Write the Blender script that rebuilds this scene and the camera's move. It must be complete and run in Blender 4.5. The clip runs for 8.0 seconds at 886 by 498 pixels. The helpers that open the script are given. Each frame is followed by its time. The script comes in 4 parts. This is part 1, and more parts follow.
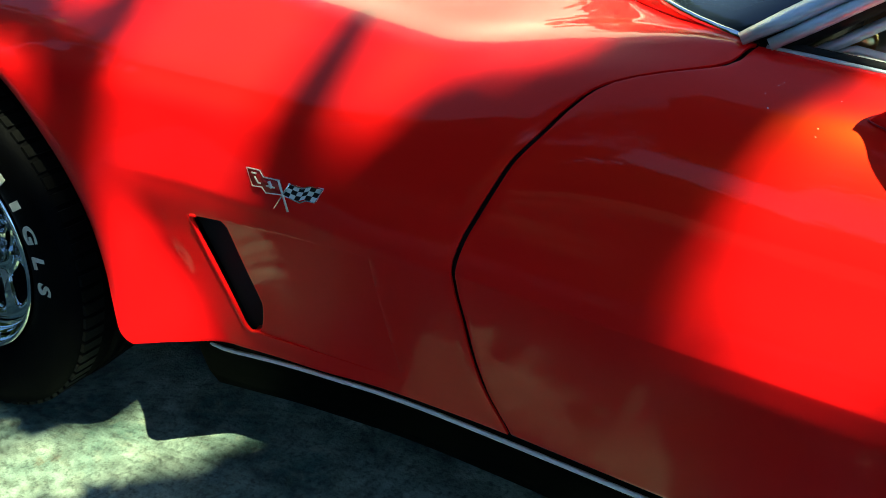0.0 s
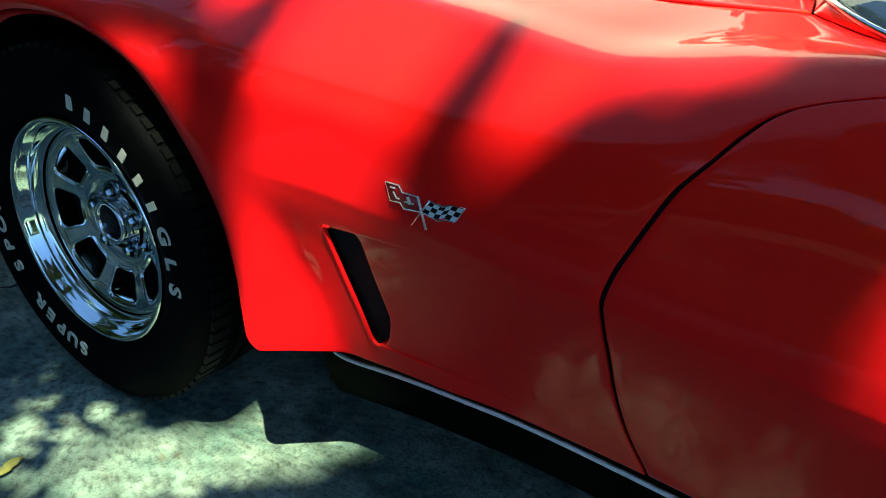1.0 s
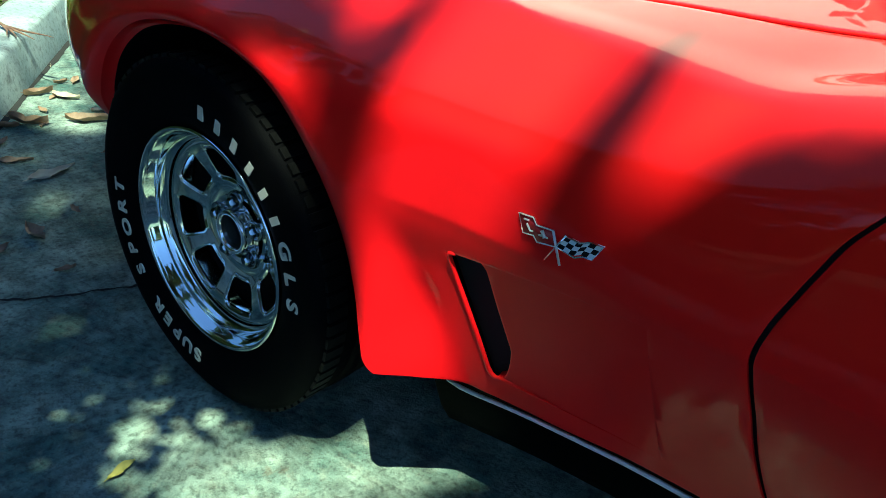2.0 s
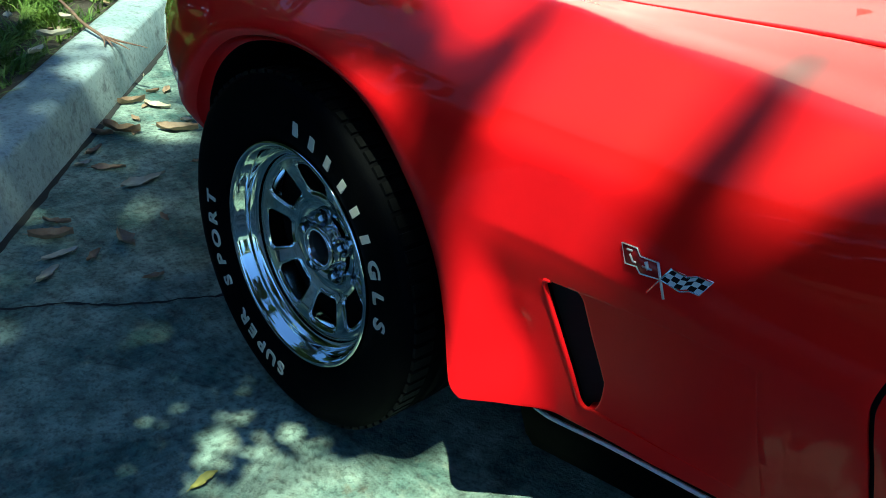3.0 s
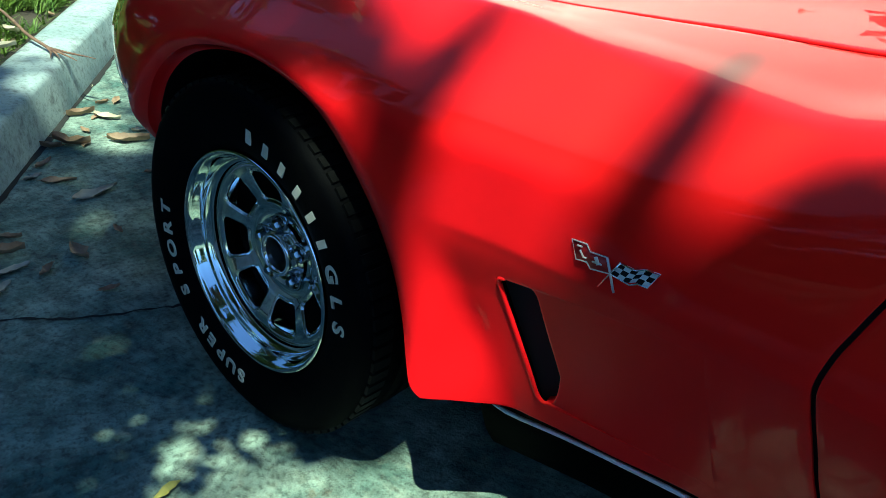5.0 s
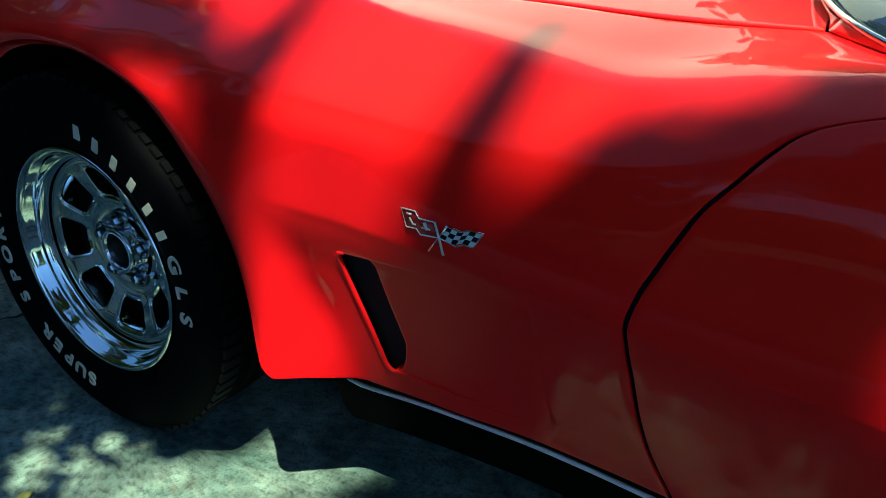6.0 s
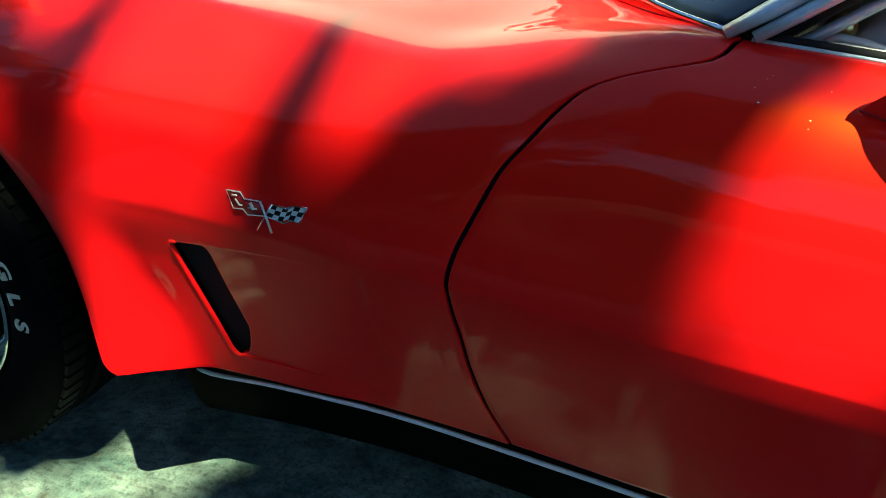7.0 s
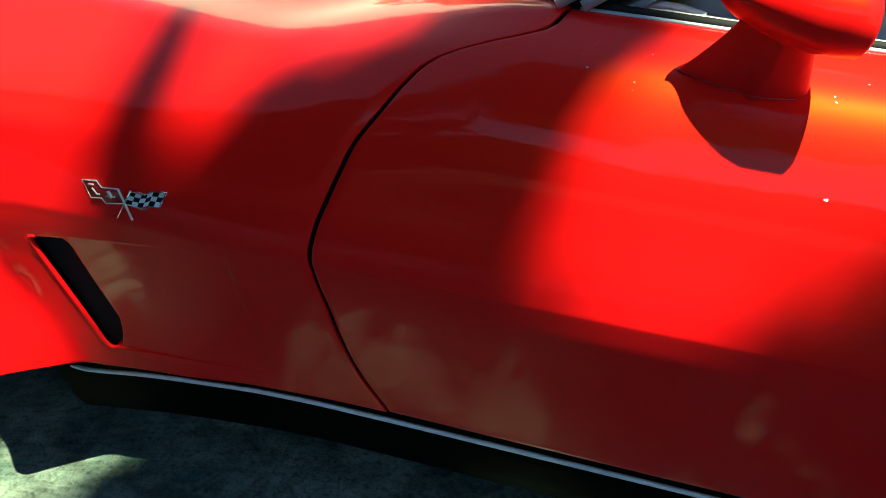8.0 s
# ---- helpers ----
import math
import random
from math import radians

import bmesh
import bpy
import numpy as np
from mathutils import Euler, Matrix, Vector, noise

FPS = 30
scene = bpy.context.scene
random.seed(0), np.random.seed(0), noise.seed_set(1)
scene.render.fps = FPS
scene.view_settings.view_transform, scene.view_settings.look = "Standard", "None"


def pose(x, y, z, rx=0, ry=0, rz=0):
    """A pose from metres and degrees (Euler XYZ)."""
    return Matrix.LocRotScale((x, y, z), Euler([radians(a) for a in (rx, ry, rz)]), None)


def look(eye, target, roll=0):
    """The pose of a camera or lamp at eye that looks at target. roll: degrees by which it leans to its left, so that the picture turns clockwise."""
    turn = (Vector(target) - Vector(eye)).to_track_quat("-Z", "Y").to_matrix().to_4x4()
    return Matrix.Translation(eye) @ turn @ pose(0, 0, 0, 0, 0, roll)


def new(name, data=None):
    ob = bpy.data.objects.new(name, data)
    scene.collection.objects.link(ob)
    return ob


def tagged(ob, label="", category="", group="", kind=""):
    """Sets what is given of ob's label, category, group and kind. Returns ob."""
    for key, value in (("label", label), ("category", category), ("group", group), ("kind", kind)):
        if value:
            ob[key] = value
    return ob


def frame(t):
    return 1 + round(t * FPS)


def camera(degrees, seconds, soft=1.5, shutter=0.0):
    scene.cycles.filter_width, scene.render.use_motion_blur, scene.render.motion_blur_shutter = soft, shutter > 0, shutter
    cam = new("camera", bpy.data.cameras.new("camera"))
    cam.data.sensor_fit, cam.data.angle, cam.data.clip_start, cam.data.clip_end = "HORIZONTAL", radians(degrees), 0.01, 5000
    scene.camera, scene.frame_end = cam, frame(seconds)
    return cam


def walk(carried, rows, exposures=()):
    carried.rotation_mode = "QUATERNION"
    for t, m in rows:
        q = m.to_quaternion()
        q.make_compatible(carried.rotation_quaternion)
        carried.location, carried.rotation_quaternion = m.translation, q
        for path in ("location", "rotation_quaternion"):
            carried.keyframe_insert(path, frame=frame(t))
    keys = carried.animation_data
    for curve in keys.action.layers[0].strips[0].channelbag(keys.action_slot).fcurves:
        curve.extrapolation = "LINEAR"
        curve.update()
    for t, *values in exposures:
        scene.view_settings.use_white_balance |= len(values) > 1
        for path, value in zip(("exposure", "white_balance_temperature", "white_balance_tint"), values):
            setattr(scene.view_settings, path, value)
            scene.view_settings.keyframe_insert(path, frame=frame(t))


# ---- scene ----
EXPOSURES = [(t, e, k, 0.0) for t, e, k in ((0.0, 2.05, 6700), (1.0, 2.00, 6250), (2.0, 1.81, 5700), (3.5, 1.57, 5400), (4.0, 1.57, 5400), (5.5, 1.57, 5500), (6.0, 1.50, 5700), (6.5, 1.67, 6100), (7.0, 1.86, 6450), (8.0, 2.00, 6650))]
cam = camera(54.01, 8.0, soft=0.8)
PATH = [
    (0.0, 1.3537, -0.7962, 1.1114, 61.802, -4.801, 28.229),
    (0.5, 1.3198, -0.7805, 1.1091, 61.515, -4.154, 31.809),
    (1.0, 1.2751, -0.7630, 1.1138, 60.747, -3.899, 35.356),
    (1.5, 1.2368, -0.7501, 1.1109, 60.751, -3.830, 39.266),
    (2.0, 1.2064, -0.7498, 1.1135, 60.914, -3.696, 42.304),
    (3.5, 1.1479, -0.7572, 1.1160, 61.556, -3.021, 48.594),
    (4.0, 1.1409, -0.7592, 1.1181, 61.554, -2.945, 48.941),
    (5.5, 1.2104, -0.7666, 1.1234, 61.861, -2.966, 39.380),
    (6.0, 1.2441, -0.7674, 1.1194, 61.769, -2.980, 34.497),
    (6.5, 1.2889, -0.7749, 1.1156, 61.896, -2.793, 29.117),
    (7.0, 1.3227, -0.7824, 1.1143, 61.950, -2.570, 25.000),
    (7.5, 1.3537, -0.7911, 1.1099, 61.877, -2.359, 21.180),
    (8.0, 1.3761, -0.7999, 1.1172, 61.296, -2.562, 17.356),
]
walk(cam, [(t, pose(x, y, z, rx, ry, rz)) for t, x, y, z, rx, ry, rz in PATH], EXPOSURES)
# ---- world, sun ----
SUN = Vector((0.228, -0.303, 0.925)).normalized()
world = bpy.data.worlds.new("world")
scene.world = world
world.use_nodes = True
wn = world.node_tree.nodes
sky = wn.new("ShaderNodeTexSky")
sky.sky_type, sky.sun_disc = "NISHITA", False
sky.sun_elevation, sky.sun_rotation = math.asin(SUN.z), math.atan2(SUN.x, SUN.y)
world.node_tree.links.new(sky.outputs[0], wn["Background"].inputs[0])
sky.air_density, sky.dust_density, sky.ozone_density, sky.altitude = 0.8, 0.0, 6.5, 100
wn["Background"].inputs[1].default_value = 0.068
sun = new("sun", bpy.data.lights.new("sun", "SUN"))
sun.data.energy, sun.data.angle, sun.data.color = 3.4, radians(0.53), (0.96, 1.0, 0.72)
sun.matrix_world = look(SUN * 30, (0, 0, 0))


# ---- materials ----
def material(name, base, rough=0.5, metal=0.0, coat=0.0, spec=0.5, tint=(1, 1, 1)):
    m = bpy.data.materials.new(name)
    m.use_nodes = True
    b = m.node_tree.nodes["Principled BSDF"]
    b.inputs["Base Color"].default_value = (*base, 1)
    b.inputs["Roughness"].default_value = rough
    b.inputs["Metallic"].default_value = metal
    b.inputs["Coat Weight"].default_value = coat
    b.inputs["Coat Roughness"].default_value = 0.02
    b.inputs["Coat IOR"].default_value = 1.26
    b.inputs["Specular Tint"].default_value = (*tint, 1)
    b.inputs["Specular IOR Level"].default_value = spec
    return m


def varied(name, a, b, scale, rough=(0.5, 0.7), bump=0.0, bump_scale=200.0, metal=0.0, coat=0.0, spec=0.5, detail=8.0, second=None, tint=(1, 1, 1), spread=(0.35, 0.68)):
    """Two colours mixed by noise at one scale, dulled by noise at another, with fine relief."""
    m = material(name, a, rough[0], metal, coat, spec, tint)
    nt = m.node_tree
    p = nt.nodes["Principled BSDF"]
    co = nt.nodes.new("ShaderNodeTexCoord")

    def tex(sc, dt=detail):
        t = nt.nodes.new("ShaderNodeTexNoise")
        t.inputs["Scale"].default_value, t.inputs["Detail"].default_value = sc, dt
        t.inputs["Roughness"].default_value = 0.62
        nt.links.new(co.outputs["Object"], t.inputs["Vector"])
        return t

    def ramp(src, lo, hi, c0, c1):
        r = nt.nodes.new("ShaderNodeValToRGB")
        r.color_ramp.elements[0].position, r.color_ramp.elements[1].position = lo, hi
        r.color_ramp.elements[0].color, r.color_ramp.elements[1].color = (*c0, 1), (*c1, 1)
        nt.links.new(src, r.inputs[0])
        return r

    big = ramp(tex(scale).outputs["Fac"], *spread, a, b)
    out = big.outputs[0]
    if second:
        colour, sc, amount = second
        mix = nt.nodes.new("ShaderNodeMix")
        mix.data_type = "RGBA"
        spots = ramp(tex(sc).outputs["Fac"], 0.52, 0.70, (0, 0, 0), (amount, amount, amount))
        nt.links.new(spots.outputs[0], mix.inputs[0])
        nt.links.new(out, mix.inputs[6])
        mix.inputs[7].default_value = (*colour, 1)
        out = mix.outputs[2]
    nt.links.new(out, p.inputs["Base Color"])
    rr = nt.nodes.new("ShaderNodeMapRange")
    rr.inputs[3].default_value, rr.inputs[4].default_value = rough
    nt.links.new(tex(scale * 4).outputs["Fac"], rr.inputs[0])
    nt.links.new(rr.outputs[0], p.inputs["Roughness"])
    if bump:
        bp = nt.nodes.new("ShaderNodeBump")
        bp.inputs["Strength"].default_value, bp.inputs["Distance"].default_value = bump, 0.004
        nt.links.new(tex(bump_scale).outputs["Fac"], bp.inputs["Height"])
        nt.links.new(bp.outputs[0], p.inputs["Normal"])
        if coat:
            nt.links.new(bp.outputs[0], p.inputs["Coat Normal"])
    return m


PAINT = varied("red_paint", (0.86, 0.0020, 0.0075), (0.90, 0.0028, 0.0090), 1.5, (0.45, 0.51), 0.10, 5.0, coat=1.0, spec=0.28, detail=3.0, tint=(1.0, 0.72, 0.0))


def speckle(m, scale, low, lo=0.35, hi=0.55, detail=3.0, colour=None):
    """Fine dark pits over a material's colour, or stains of a colour of their own."""
    nt = m.node_tree
    p = nt.nodes["Principled BSDF"]
    co, t, r, mix = (nt.nodes.new("ShaderNode" + k) for k in ("TexCoord", "TexNoise", "MapRange", "Mix"))
    t.inputs["Scale"].default_value, t.inputs["Detail"].default_value, t.inputs["Roughness"].default_value = scale, detail, 0.7
    nt.links.new(co.outputs["Object"], t.inputs["Vector"])
    r.inputs[1].default_value, r.inputs[2].default_value, r.inputs[3].default_value = lo, hi, low
    nt.links.new(t.outputs["Fac"], r.inputs[0])
    mix.data_type, mix.blend_type = "RGBA", "MULTIPLY"
    mix.inputs[0].default_value = 1.0
    nt.links.new(p.inputs["Base Color"].links[0].from_socket, mix.inputs[6])
    if colour:
        mix.blend_type, r.inputs[3].default_value, r.inputs[4].default_value = "MIX", 0.0, low
        mix.inputs[7].default_value = (*colour, 1)
        nt.links.new(r.outputs[0], mix.inputs[0])
    else:
        nt.links.new(r.outputs[0], mix.inputs[7])
    nt.links.new(mix.outputs[2], p.inputs["Base Color"])
    return m


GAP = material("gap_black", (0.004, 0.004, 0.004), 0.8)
RUBBER = varied("rubber", (0.0015, 0.0015, 0.002), (0.003, 0.003, 0.003), 14, (0.5, 0.7), 0.2, 300, spec=0.03)
LETTER = varied("raised_white", (0.62, 0.60, 0.48), (0.78, 0.75, 0.62), 40, (0.5, 0.7))
ALLOY = varied("polished_alloy", (0.72, 0.80, 0.78), (0.82, 0.88, 0.85), 10, (0.03, 0.08), 0.0, metal=1.0)
CHROME = material("chrome", (0.85, 0.87, 0.88), 0.07, 1.0)
SATIN = varied("satin_trim", (0.50, 0.60, 0.66), (0.62, 0.70, 0.74), 45, (0.30, 0.42), 0.15, 400, metal=0.4)
GUNMETAL = material("dark_chrome", (0.26, 0.31, 0.34), 0.10, 1.0)
TREAD = varied("tread_rubber", (0.004, 0.004, 0.004), (0.009, 0.009, 0.008), 30, (0.35, 0.5), 0.2, 300, spec=0.10)
TRIM = varied("brushed_trim", (0.72, 0.74, 0.73), (0.82, 0.83, 0.82), 30, (0.10, 0.18), 0.0, metal=1.0)
POLISH = material("anodised_strip", (0.92, 0.91, 0.84), 0.34, 0.2)
PLASTIC = varied("black_plastic", (0.001, 0.0013, 0.001), (0.003, 0.0035, 0.002), 12, (0.5, 0.65), 0.1, 150, spec=0.02)
LINER = material("liner_black", (0.004, 0.004, 0.004), 0.9, spec=0.1)
CAPBLACK = material("cap_black", (0.003, 0.003, 0.004), 0.35, spec=0.2)
BADGE_SILVER = material("badge_silver", (0.80, 0.76, 0.68), 0.28, 0.3)
WHITE = material("emblem_white", (0.75, 0.8, 0.8), 0.3)
EMRED = material("emblem_red", (0.45, 0.01, 0.01), 0.3)
GLASS = material("tinted_glass", (0.02, 0.03, 0.05), 0.02, spec=0.6)
HIDE = varied("grey_vinyl", (0.42, 0.41, 0.38), (0.5, 0.48, 0.45), 8, (0.4, 0.6))
PALEVINYL = varied("pale_vinyl", (0.62, 0.63, 0.60), (0.72, 0.72, 0.68), 9, (0.45, 0.6), 0.2, 500)
TAN = varied("tan_trim", (0.30, 0.17, 0.07), (0.40, 0.24, 0.10), 7, (0.5, 0.7))
DARKVINYL = varied("dark_vinyl", (0.006, 0.006, 0.006), (0.012, 0.011, 0.010), 8, (0.5, 0.7), spec=0.1)
BRASS = material("brass", (0.7, 0.55, 0.2), 0.3, 1.0)
CONCRETE = varied("concrete", (0.068, 0.142, 0.116), (0.44, 0.53, 0.41), 3.6, (0.8, 0.95), 1.0, 140, second=((0.34, 0.34, 0.24), 26.0, 0.42), spread=(0.40, 0.68))
speckle(speckle(speckle(CONCRETE, 70.0, 0.42, 0.36, 0.52, 6.0), 18.0, 0.42, 0.36, 0.58, 7.0), 420.0, 0.75, 0.35, 0.5)
speckle(CONCRETE, 5.5, 0.75, 0.64, 0.76, 9.0, (0.17, 0.12, 0.065))
KERB = varied("kerb_concrete", (0.22, 0.285, 0.275), (0.40, 0.455, 0.42), 4.0, (0.8, 0.95), 0.5, 120, second=((0.07, 0.085, 0.085), 16.0, 0.7))
speckle(KERB, 60.0, 0.6, 0.34, 0.5, 5.0)
CRACK = material("crack_dark", (0.03, 0.03, 0.028), 0.95, spec=0.1)
SOIL = varied("soil", (0.03, 0.022, 0.014), (0.06, 0.045, 0.028), 6, (0.9, 1.0), 0.6, 60)
GRASS = varied("grass_blade", (0.05, 0.115, 0.010), (0.17, 0.24, 0.025), 9, (0.5, 0.7))
FOLIAGE = varied("foliage", (0.03, 0.06, 0.012), (0.06, 0.10, 0.02), 3, (0.5, 0.7))
BARK = varied("bark", (0.10, 0.07, 0.05), (0.18, 0.13, 0.09), 12, (0.8, 0.95), 0.6, 40)
BRANCH = varied("dry_branch", (0.10, 0.05, 0.035), (0.26, 0.15, 0.09), 25, (0.7, 0.9), 0.5, 120)
LEAF = varied("dry_leaf", (0.22, 0.13, 0.07), (0.36, 0.25, 0.15), 30, (0.6, 0.8))
LEAFPALE = varied("pale_leaf", (0.42, 0.36, 0.24), (0.55, 0.48, 0.34), 30, (0.6, 0.8))
LEAFGREEN = varied("yellow_leaf", (0.30, 0.28, 0.06), (0.42, 0.36, 0.08), 30, (0.6, 0.8))


# ---- mesh helpers ----
def place(ob, parent):
    if parent is not None:
        ob.parent = parent
        ob.matrix_parent_inverse = parent.matrix_basis.inverted()
    return ob


def part(name, bm, mat, parent=None, label="", smooth=True):
    me = bpy.data.meshes.new(name)
    bm.to_mesh(me)
    bm.free()
    if smooth:
        me.shade_smooth()
    me.materials.append(mat)
    ob = place(new(name, me), parent)
    if label:
        tagged(ob, label)
    return ob


def sheet(f, us, vs, wrap=False):
    """A grid of f(u, v)."""
    bm = bmesh.new()
    rows = [[bm.verts.new(f(u, v)) for v in vs] for u in us]
    n = len(us)
    for i in range(n if wrap else n - 1):
        a, b = rows[i], rows[(i + 1) % n]
        for j in range(len(vs) - 1):
            bm.faces.new((a[j], b[j], b[j + 1], a[j + 1]))
    return bm


def lathe(profile, n=96, centre=(0, 0, 0)):
    """Profile of (radius, y) turned about the y axis."""
    cx, cy, cz = centre
    bm = sheet(lambda a, k: (cx + profile[k][0] * math.cos(a), cy + profile[k][1], cz + profile[k][0] * math.sin(a)),
               [2 * math.pi * i / n for i in range(n)], range(len(profile)), True)
    bmesh.ops.remove_doubles(bm, verts=bm.verts, dist=1e-5)
    bmesh.ops.recalc_face_normals(bm, faces=bm.faces)
    return bm


def box(x0, x1, y0, y1, z0, z1, bevel=0.0, bm=None, m=None):
    bm = bm or bmesh.new()
    got = bmesh.ops.create_cube(bm, size=1)
    mat = Matrix.Translation(((x0 + x1) / 2, (y0 + y1) / 2, (z0 + z1) / 2)) @ Matrix.Diagonal((x1 - x0, y1 - y0, z1 - z0, 1))
    bmesh.ops.transform(bm, matrix=(m @ mat) if m else mat, verts=got["verts"])
    if bevel:
        edges = {e for v in got["verts"] for e in v.link_edges}
        bmesh.ops.bevel(bm, geom=list(edges), offset=bevel, segments=3, affect="EDGES", profile=0.6)
    return bm


def tube(path, radius, n=8, bm=None, squash=1.0):
    """A round bar along a path; radius may be a list."""
    bm = bm or bmesh.new()
    path = [Vector(p) for p in path]
    rad = radius if isinstance(radius, (list, tuple)) else [radius] * len(path)
    rings = []
    for i, p in enumerate(path):
        d = (path[min(i + 1, len(path) - 1)] - path[max(i - 1, 0)]).normalized()
        q = d.to_track_quat("Z", "Y")
        rings.append([bm.verts.new(p + q @ Vector((rad[i] * math.cos(2 * math.pi * k / n), rad[i] * squash * math.sin(2 * math.pi * k / n), 0))) for k in range(n)])
    for a, b in zip(rings, rings[1:]):
        for k in range(n):
            bm.faces.new((a[k], a[(k + 1) % n], b[(k + 1) % n], b[k]))
    bm.faces.new(rings[0][::-1])
    bm.faces.new(rings[-1])
    return bm


def curve(xs, ys):
    """A smooth curve through the knots that does not overshoot."""
    xs, ys = np.asarray(xs, float), np.asarray(ys, float)
    h, d = np.diff(xs), np.diff(ys) / np.diff(xs)
    m = np.zeros(len(xs))
    m[0], m[-1] = d[0], d[-1]
    for i in range(1, len(xs) - 1):
        m[i] = 0 if d[i - 1] * d[i] <= 0 else (h[i - 1] + h[i]) / (h[i] / d[i - 1] + h[i - 1] / d[i])

    def f(x):
        i = int(np.clip(np.searchsorted(xs, x) - 1, 0, len(xs) - 2))
        t = min(max((x - xs[i]) / h[i], -0.5), 1.5)
        return float(ys[i] * (1 + 2 * t) * (1 - t) ** 2 + m[i] * h[i] * t * (1 - t) ** 2 + ys[i + 1] * t * t * (3 - 2 * t) + m[i + 1] * h[i] * t * t * (t - 1))
    return f


# ---- the car's skin: x backwards from the front axle, y inwards from the tyre's side, z up ----
MID = 0.87
STATIONS = [-1.0, -0.7, -0.4, 0.0, 0.43, 0.5, 0.57, 0.7, 0.85, 1.05, 1.2, 1.6, 2.1, 2.5, 3.0, 3.45]
SKIN = []


def girth(v, ys, zs):
    """One line along the body at the girth v: how far in and how high it lies at each station."""
    SKIN.append((v, ys, zs))


girth(0.30, [0.430, 0.260, 0.100, .0, -.004, .044, .098, .110, .112, .112, .111, .110, .05, .0, .05, .3],
      [.50, .46, .40, .30, .303, .297, .289, .295, .312, .32, .32, .32, .31, .32, .38, .46])
girth(0.40, [0.390, 0.215, 0.060, -.008, .002, .050, .072, .082, .081, .081, .080, .079, .02, -.01, .02, .26],
      [.53, .50, .45, .40, .40, .40, .40, .40, .40, .40, .40, .40, .40, .40, .43, .5])
girth(0.50, [0.345, 0.170, 0.034, -.006, .006, .036, .046, .049, .045, .046, .045, .044, .0, -.014, .01, .24],
      [.555, .53, .51, .50, .50, .50, .50, .50, .50, .50, .50, .50, .50, .50, .52, .56])
girth(0.58, [0.330, 0.145, 0.026, -.010, .002, .0145, .0225, .0245, .0185, .017, .016, .015, -.003, -.015, .005, .24],
      [.58, .565, .57, .585, .585, .585, .585, .585, .585, .585, .585, .585, .585, .585, .60, .625])
girth(0.60, [0.330, 0.145, 0.026, -.011, .001, .0110, .0185, .0203, .0140, .0126, .0116, .0106, -.004, -.015, .005, .24],
      [.59, .58, .59, .605, .605, .605, .605, .605, .605, .605, .605, .605, .605, .605, .62, .64])
girth(0.70, [0.350, 0.165, 0.041, -.004, .004, .012, .018, .026, .027, .027, .026, .025, .004, -.01, .02, .28],
      [.62, .645, .67, .70, .70, .70, .70, .70, .70, .70, .70, .70, .70, .71, .72, .72])
girth(0.80, [0.400, 0.205, 0.076, .028, .03, .034, .038, .046, .048, .047, .045, .045, .02, .01, .05, .34],
      [.65, .69, .725, .755, .75, .748, .746, .745, .755, .78, .79, .79, .80, .82, .83, .80])
girth(0.88, [.52, .32, .16, .10, .10, .10, .102, .102, .090, .092, .088, .085, .07, .06, .1, .4],
      [.68, .735, .77, .803, .803, .801, .799, .796, .797, .840, .862, .86, .88, .90, .90, .85])
girth(0.92, [.55, .355, .21, .155, .155, .153, .148, .138, .114, .130, .128, .127, .11, .11, .16, .43],
      [.686, .748, .803, .842, .840, .837, .831, .819, .815, .861, .887, .881, .903, .927, .92, .863])
girth(0.94, [.57, .38, .24, .185, .183, .176, .168, .156, .128, .162, .155, .155, .14, .14, .2, .45],
      [.69, .755, .815, .857, .855, .850, .842, .831, .825, .873, .900, .892, .915, .94, .93, .87])
girth(1.04, [.62, .45, .33, .27, .262, .258, .255, .252, .235, .25, .24, .25, .25, .25, .3, .5],
      [.69, .745, .80, .840, .847, .847, .846, .845, .845, .879, .899, .90, .925, .95, .94, .88])
girth(1.16, [.67, .50, .39, .33, .322, .325, .330, .342, .338, .342, .35, .36, .36, .36, .4, .56],
      [.695, .75, .80, .832, .844, .848, .851, .857, .865, .885, .902, .91, .93, .955, .945, .88])
girth(1.66, [MID] * 16,
      [.71, .78, .84, .88, .905, .91, .915, .92, .925, .93, .935, .94, .95, .96, .95, .89])
ROWS_V = [r[0] for r in SKIN]
SKIN_Y = [curve(STATIONS, r[1]) for r in SKIN]
SKIN_Z = [curve(STATIONS, r[2]) for r in SKIN]
_columns = {}


